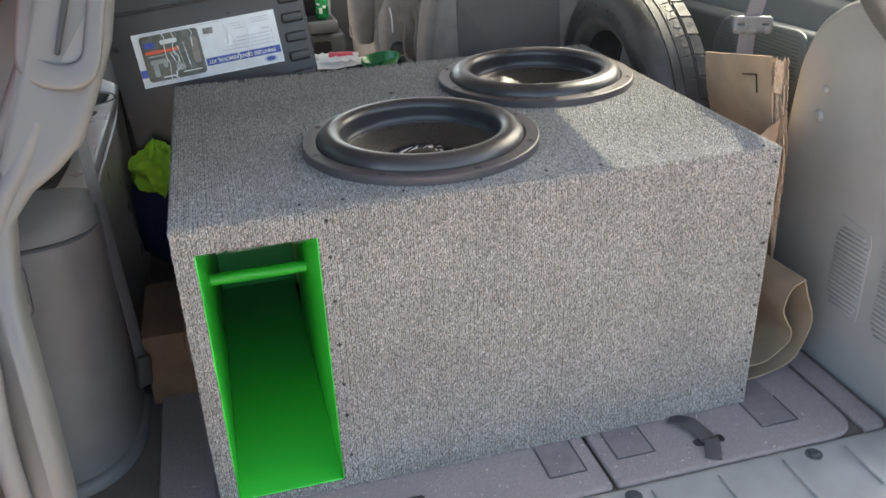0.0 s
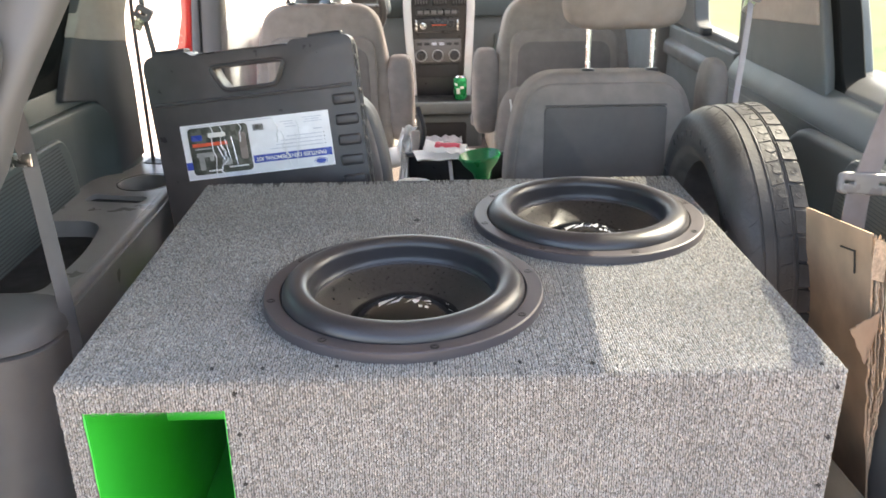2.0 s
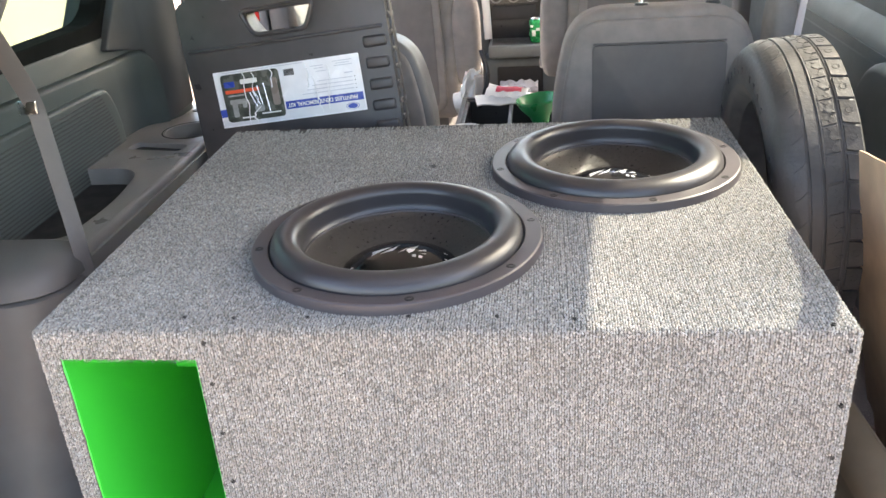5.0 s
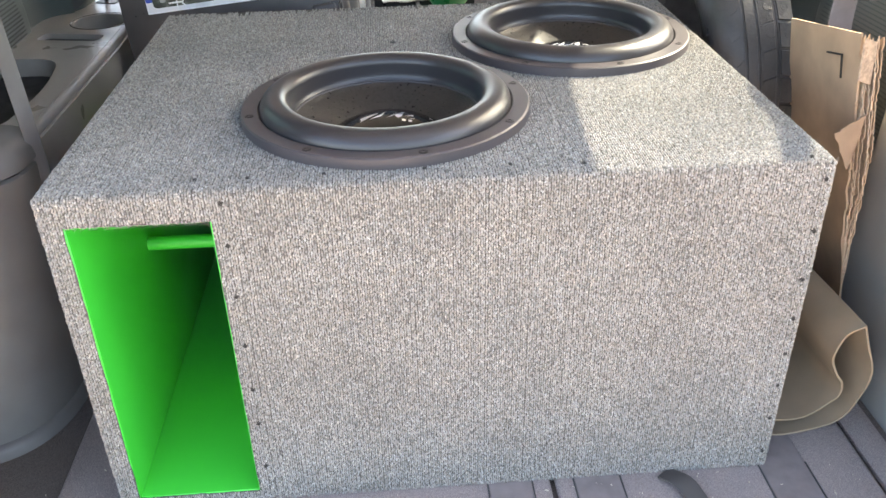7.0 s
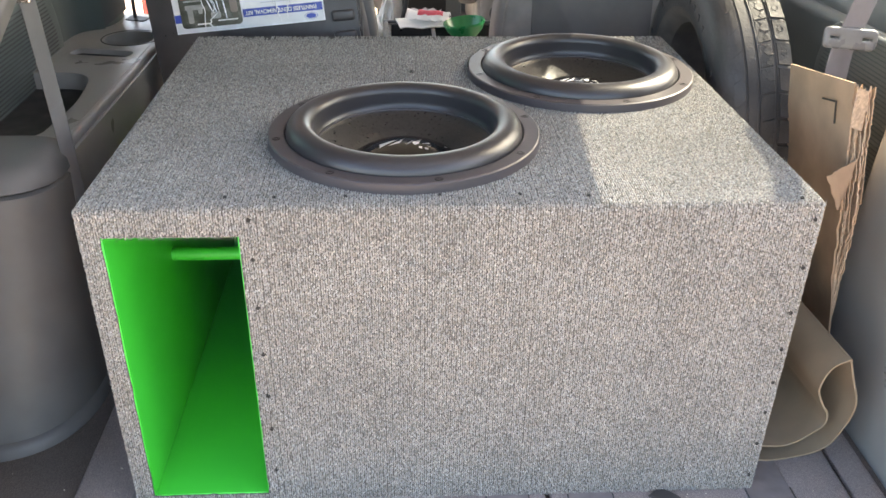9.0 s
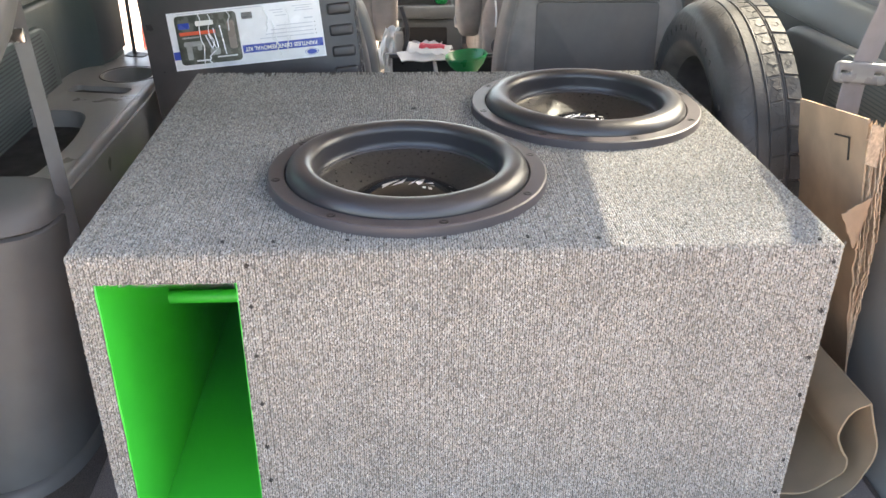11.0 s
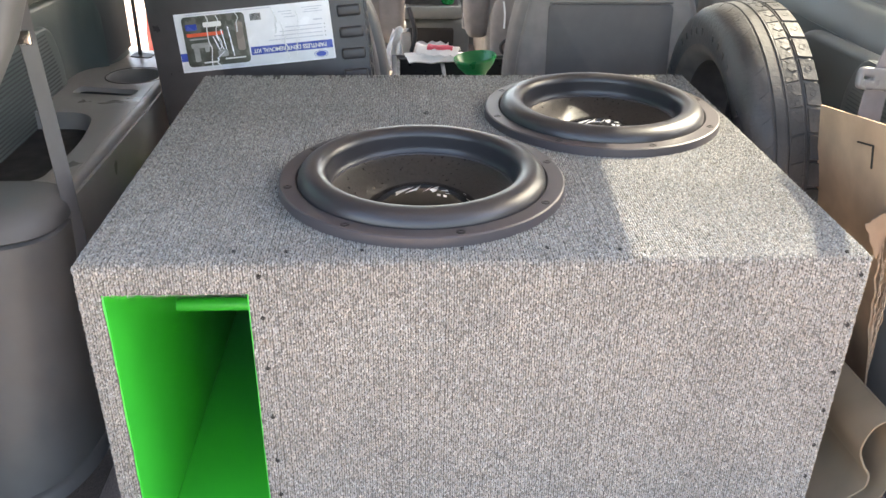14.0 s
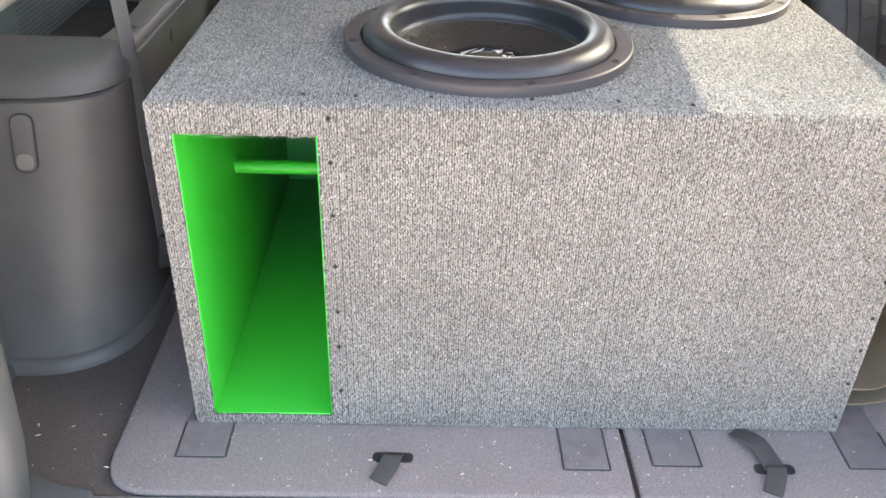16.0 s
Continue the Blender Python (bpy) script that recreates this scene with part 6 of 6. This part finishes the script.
part("carcass", lathe(half + mirror, 120, True), M_TYRE, ty)
part("bead", lathe([(0.201, -0.0712), (0.192, -0.0688), (0.183, -0.0634), (0.1755, -0.0515), (0.1690, -0.0455), (0.1690, 0.0455), (0.1755, 0.0510)], 96), M_BEAD, ty, "dusty brown-grey rim bead")


def tread_block(a0, a1, z0, z1, r1, slant, r0=0.2755):
    bm_ = bmesh.new()
    rows = []
    for k, (r, i) in enumerate(((r0, 0.0), (r1, 0.0016))):
        row = []
        for a, z in ((a0, z0), (a1, z0), (a1, z1), (a0, z1)):
            s = i / r1 * (1 if a == a0 else -1)
            zz = z + (i if z == z0 else -i)
            ang = a + s + slant * (z - (z0 + z1) / 2)
            row.append(bm_.verts.new((r * math.cos(ang), r * math.sin(ang), zz)))
        rows.append(row)
    bm_.faces.new(rows[1])
    for k in range(4):
        j = (k + 1) % 4
        bm_.faces.new((rows[0][k], rows[0][j], rows[1][j], rows[1][k]))
    bmesh.ops.recalc_face_normals(bm_, faces=bm_.faces[:])
    return bm_


N_TREAD = 38
STEP = 2 * math.pi / N_TREAD


def tread_row(name, bm_, mat):
    me = bpy.data.meshes.new(name)
    bm_.to_mesh(me)
    bm_.free()
    me.materials.append(mat)
    for k in range(N_TREAD):
        o = new(name, me)
        o.parent = ty
        o.matrix_basis = pose(0, 0, 0, 0, 0, math.degrees(STEP) * k)


def on_tread(points, r):
    return [(r * math.cos(a), r * math.sin(a), z) for a, z in points]


tread_row("tread_block", tread_block(0.03 * STEP, 0.95 * STEP, 0.030, 0.057, 0.2785, 0.5, 0.2745), M_TYRE)
tread_row("tread_block", tread_block(0.0, 0.985 * STEP, -0.0015, 0.0235, 0.2786, -0.6, 0.2765), M_TYRE)
tread_row("sipe", sweep([(0.2762 * math.cos(0.2 * STEP), 0.2762 * math.sin(0.2 * STEP), -0.0285), (0.2744 * math.cos(0.42 * STEP), 0.2744 * math.sin(0.42 * STEP), -0.038), (0.2714 * math.cos(0.55 * STEP), 0.2714 * math.sin(0.55 * STEP), -0.047)], circle(0.0009, 5), (0, 0, 1), False), M_GROOVE)
hexa = [(0.45 * STEP + 0.022 * math.cos(a), 0.0435 + 0.0060 * math.sin(a)) for a in (math.pi / 3 * k for k in range(7))]
tread_row("sipe", sweep(on_tread(hexa, 0.2784), circle(0.00036, 5), (0, 0, 1), False), M_GROOVE)
zig = [(0.05 * STEP, 0.004), (0.22 * STEP, 0.012), (0.38 * STEP, 0.006), (0.60 * STEP, 0.017), (0.80 * STEP, 0.010), (0.98 * STEP, 0.016)]
tread_row("sipe", sweep(on_tread(zig, 0.2785), circle(0.00036, 5), (0, 0, 1), False), M_GROOVE)
tread_row("sipe", sweep(on_tread([(0.5 * STEP, 0.017), (0.5 * STEP, 0.0235)], 0.2784), circle(0.0011, 5), (0, 1, 0), False), M_GROOVE)
random.seed(3)
for k in range(46):
    if k % 12 in (4, 5, 11):
        continue
    w = random.uniform(0.006, 0.011)
    part("moulded_bar", moved(rbox(-0.006, 0.006, -w / 2, w / 2, -0.0012, 0.0012, 0.0008, 1), pose(0, 0, 0, 0, 0, k * 360 / 46) @ pose(0.226, 0, -0.0722)), M_TYRE, ty)

# ---------- cardboard ----------
card = thing("cardboard_sheet", "torn flattened cardboard standing against the side trim", "cardboard")


def card_layer(off, dy, dz, seed, mat=M_CARD, y1=0.47, low=0.24, thick=0.0018):
    """One ply: its near edge is torn, and the back plies thin out toward their lower end."""
    def fn(u, v):
        z = low + (v * (0.514 - low + dz + 0.046 * (1 - u)))
        grow = 1.0 if low == 0.0 else min(1.0, max(0.0, (z - low) / 0.16)) ** 0.7
        tear = 0.007 * noise.noise((z * 12, seed, 0)) + 0.006 * noise.noise((z * 42, seed * 3, 3)) + 0.0045 * noise.noise((z * 140, seed * 7, 6))
        near = 0.230 + dy * grow + tear * min(1.0, max(0.08, (z - 0.18) * 10)) + 0.022 * max(0.0, 1 - z / 0.18)
        y = near + (y1 - near) * u
        out = -0.004 + (off + 0.004) * grow
        bow = 0.0028 * noise.noise((y * 24, z * 1.6, 5)) * u
        return (1.134 + out + (0.020 - out) * max(0.0, 1 - z / 0.24) - 0.136 * z + 0.004 * math.sin(4.8 * z) + 0.010 * u + bow, y, z)
    part("layer", sheet(fn, 14, 130, thick), mat, card)


card_layer(-0.004, 0.0, 0.0, 1, low=0.0, thick=0.003)
random.seed(12)
for k in range(11):
    card_layer(-0.0005 + 0.0021 * k, random.uniform(-0.013, 0.005), random.uniform(-0.010, 0.003), 7 + 5 * k, M_CARD_EDGE if k % 2 == 0 else M_CARD, random.uniform(0.256, 0.29), random.uniform(0.14, 0.23), random.uniform(0.0010, 0.0017))
part("torn_flap", sheet(lambda u, v: (1.082 - 0.034 * u * (0.4 + v) + 0.004 * noise.noise((u * 5, v * 5, 1)), 0.226 - 0.014 * u - 0.006 * v, 0.385 + 0.060 * v - 0.020 * u), 8, 8, 0.002), M_CARD, card, "torn curling cardboard flap")
part("torn_flap", sheet(lambda u, v: (1.078 - 0.024 * u - 0.004 * v, 0.222 - 0.010 * u, 0.490 + 0.060 * v + 0.010 * u), 6, 6, 0.002), M_CARD_EDGE, card)
for pts, up_ in ((((1.0590, 0.317, 0.507), (1.0572, 0.273, 0.517)), (0, 0, 1)), (((1.0572, 0.273, 0.518), (1.0620, 0.271, 0.483)), (0, 1, 0))):
    part("printed_line", sweep(pts, strap_ring(0.0026, 0.003), up_), M_MARK, card)

# ---------- rolled mat ----------
mat_ = thing("floor_mat", "tan rubber floor mat rolled loosely on the floor", "floor mat")
spiral = smooth_path([(1.080, 0, 0.199), (1.094, 0, 0.160), (1.108, 0, 0.118), (1.103, 0, 0.070), (1.083, 0, 0.030), (1.035, 0, 0.007), (0.975, 0, 0.006), (0.948, 0, 0.045), (0.950, 0, 0.10), (0.968, 0, 0.13)], 5)
inner = smooth_path([(1.079, 0, 0.197), (1.056, 0, 0.182), (1.044, 0, 0.150), (1.056, 0, 0.116), (1.071, 0, 0.092), (1.064, 0, 0.064), (1.026, 0, 0.038), (0.965, 0, 0.035)], 5)


def along(path):
    def fn(u, v):
        f = u * (len(path) - 1)
        i = min(int(f), len(path) - 2)
        p = path[i].lerp(path[i + 1], f - i)
        return (p.x - 0.022 - 0.030 * v, 0.055 + 0.38 * v + 0.006 * noise.noise((u * 6, 3, 0)) * (1 - v), p.z + 0.06 * v * max(0, p.z - 0.1))
    return fn


part("outer_turn", sheet(along(spiral), 64, 10, 0.0030), M_MAT, mat_)
part("inner_turn", sheet(along(inner), 40, 10, 0.0030), M_MAT, mat_)

# ---------- right-hand belts ----------
br = thing("seat_belt", "mauve grey lap belt with a grey slider", "seat belt")
part("webbing", sweep(smooth_path([(1.205, 0.10, 0.94), (1.200, 0.24, 0.822), (1.186, 0.31, 0.778), (1.155, 0.388, 0.732), (1.146, 0.397, 0.695), (1.127, 0.402, 0.60), (1.118, 0.404, 0.55), (1.125, 0.41, 0.44), (1.15, 0.43, 0.30)]), strap_ring(0.044, 0.0025), (0.97, 0.2, 0.1)), M_BELT, br)
SLIDER = pose(1.1225, 0.396, 0.578, -12, 6, 4)
part("slider", moved(prism(rounded([(-0.046, -0.017), (0.046, -0.017), (0.046, 0.017), (-0.046, 0.017)], 0.011, 6), "y", -0.006, 0.006, 0.004, 3, holes=(rounded([(-0.037, -0.0015), (-0.022, -0.0015), (-0.022, 0.0025), (-0.037, 0.0025)], 0.001, 2), rounded([(0.020, -0.0015), (0.036, -0.0015), (0.036, 0.0025), (0.020, 0.0025)], 0.001, 2))), SLIDER), M_BUCKLE, br, "grey plastic belt slider")
br2 = thing("seat_belt", "pale shoulder belt hanging from the door pillar", "seat belt")
part("webbing", sweep(smooth_path([(1.145, 1.02, 0.95), (1.135, 1.0, 0.81), (1.11, 0.94, 0.72), (1.074, 0.86, 0.60), (1.06, 0.83, 0.50)]), strap_ring(0.014, 0.0025), (0.95, 0.3, 0)), M_BELT, br2)
TONGUE = pose(1.131, 0.99, 0.795, 0, 15, 0)
tng = part("tongue", moved(prism(rounded([(-0.020, -0.004), (0.020, -0.004), (0.022, 0.026), (-0.018, 0.030)], 0.006, 4), "y", -0.006, 0.006, 0.003, 2, holes=(rounded([(-0.012, 0.006), (0.012, 0.006), (0.012, 0.014), (-0.012, 0.014)], 0.002, 2),)), TONGUE), M_BUCKLE, br2, "grey plastic belt tongue")
part("plate", moved(prism(rounded([(-0.010, -0.030), (0.008, -0.030), (0.012, -0.003), (-0.014, -0.003)], 0.004, 3), "y", -0.0015, 0.0015, 0.0006, 1, holes=(rounded([(-0.005, -0.024), (0.004, -0.024), (0.004, -0.014), (-0.005, -0.014)], 0.002, 2),)), TONGUE), M_CHROME, tng, "bright metal tongue plate")

# ---------- crumbs on the carpet ----------
random.seed(5)
cr = bmesh.new()
for k in range(300):
    x, y = random.uniform(-0.26, 1.05), random.choice((random.uniform(-0.125, -0.004), random.uniform(-0.125, 0.10)))
    if x > 0.0 and y > -0.004:
        continue
    if x < -0.10 and y < -0.10:
        continue
    r = random.choice((0.0004, 0.0006, 0.0008, 0.0012))
    z = 0.0003 if x > -0.10 else -0.0115
    m = pose(x, y, z + r * 0.4, random.uniform(0, 90), random.uniform(0, 90), random.uniform(0, 180)) @ Matrix.Diagonal((random.uniform(0.8, 4.5), 1, 0.6, 1))
    bmesh.ops.create_icosphere(cr, subdivisions=1, radius=r, matrix=m)
tagged(mesh_object("crumbs", cr, M_CRUMB), "pale crumbs and grit scattered on the carpet", "crumbs", "", "stuff")

# ---------- loose fibres along the carpet's edges, scuffs ----------
random.seed(11)
fz = bmesh.new()


def hair(p, d, n):
    a, side = Vector(p), Vector(d).cross((0.3, 0.5, 0.8)).normalized() * 0.00024
    bend = Vector((random.uniform(-1, 1), random.uniform(-1, 1), random.uniform(-1, 1))) * n * 0.35
    prev = None
    for k in range(4):
        t = k / 3
        q = a + Vector(d) * n * t + bend * t * t
        s = side * (1 - 0.8 * t)
        row = (fz.verts.new(q - s), fz.verts.new(q + s))
        if prev:
            fz.faces.new((prev[0], prev[1], row[1], row[0]))
        prev = row


def rand_dir(base):
    return (Vector(base) + Vector((random.uniform(-0.7, 0.7), random.uniform(-0.7, 0.7), random.uniform(-0.7, 0.7)))).normalized()


for k in range(900):
    x = random.uniform(X0, X1)
    hair((x, 0.002, H - 0.002), rand_dir((0, -0.6, 0.7)), random.uniform(0.002, 0.006))
for k in range(300):
    hair((X1 - 0.002, random.uniform(0, Y1), H - 0.002), rand_dir((0.7, 0, 0.6)), random.uniform(0.002, 0.006))
    hair((X0 + 0.002, random.uniform(0, Y1), H - 0.002), rand_dir((-0.7, 0, 0.6)), random.uniform(0.002, 0.006))
    hair((X1 - 0.002, 0.002, random.uniform(0, H)), rand_dir((0.7, -0.6, 0)), random.uniform(0.002, 0.006))
    hair((X0 + 0.002, 0.002, random.uniform(0, H)), rand_dir((-0.7, -0.6, 0)), random.uniform(0.002, 0.006))
for k in range(260):
    hair((random.uniform(PX0, PX1), 0.001, PZ1), rand_dir((0, -0.2, -0.8)), random.uniform(0.002, 0.006))
    hair((PX1, 0.001, random.uniform(PZ0, PZ1)), rand_dir((-0.8, -0.2, 0)), random.uniform(0.001, 0.004))
SCUFFS = [(0.48, 0.407, 0.45, 0.075, 0.1), (0.41, 0.405, -0.58, 0.062, 0.2), (0.407, 0.250, -0.36, 0.040, 0.3), (0.766, 0.378, 0.14, 0.05, 0.2), (0.50, 0.20, -0.5, 0.05, -0.4)]
for k in range(24):
    x, z = random.uniform(0.25, 0.90), random.uniform(0.06, 0.45)
    a, n, c = random.uniform(-0.9, 0.9) + random.choice((0.0, 0.8)), random.uniform(0.012, 0.040), random.uniform(-0.5, 0.5)
    if k < len(SCUFFS):
        x, z, a, n, c = SCUFFS[k]
    for j in range(int(n * 2400)):
        t = random.uniform(-0.5, 0.5)
        ang = a + c * t
        p = (x + n * t * math.cos(ang) + random.gauss(0, 0.0009), -0.0019, z + n * t * math.sin(ang) + random.gauss(0, 0.0009))
        turn = ang + random.gauss(0, 0.5)
        hair(p, (math.cos(turn), random.uniform(-0.25, 0.05), math.sin(turn)), random.uniform(0.002, 0.006))
fib = part("fuzz", fz, M_FIBRE, enc)
tagged(fib, "stray grey carpet fibres along the edges", "", "", "stuff")
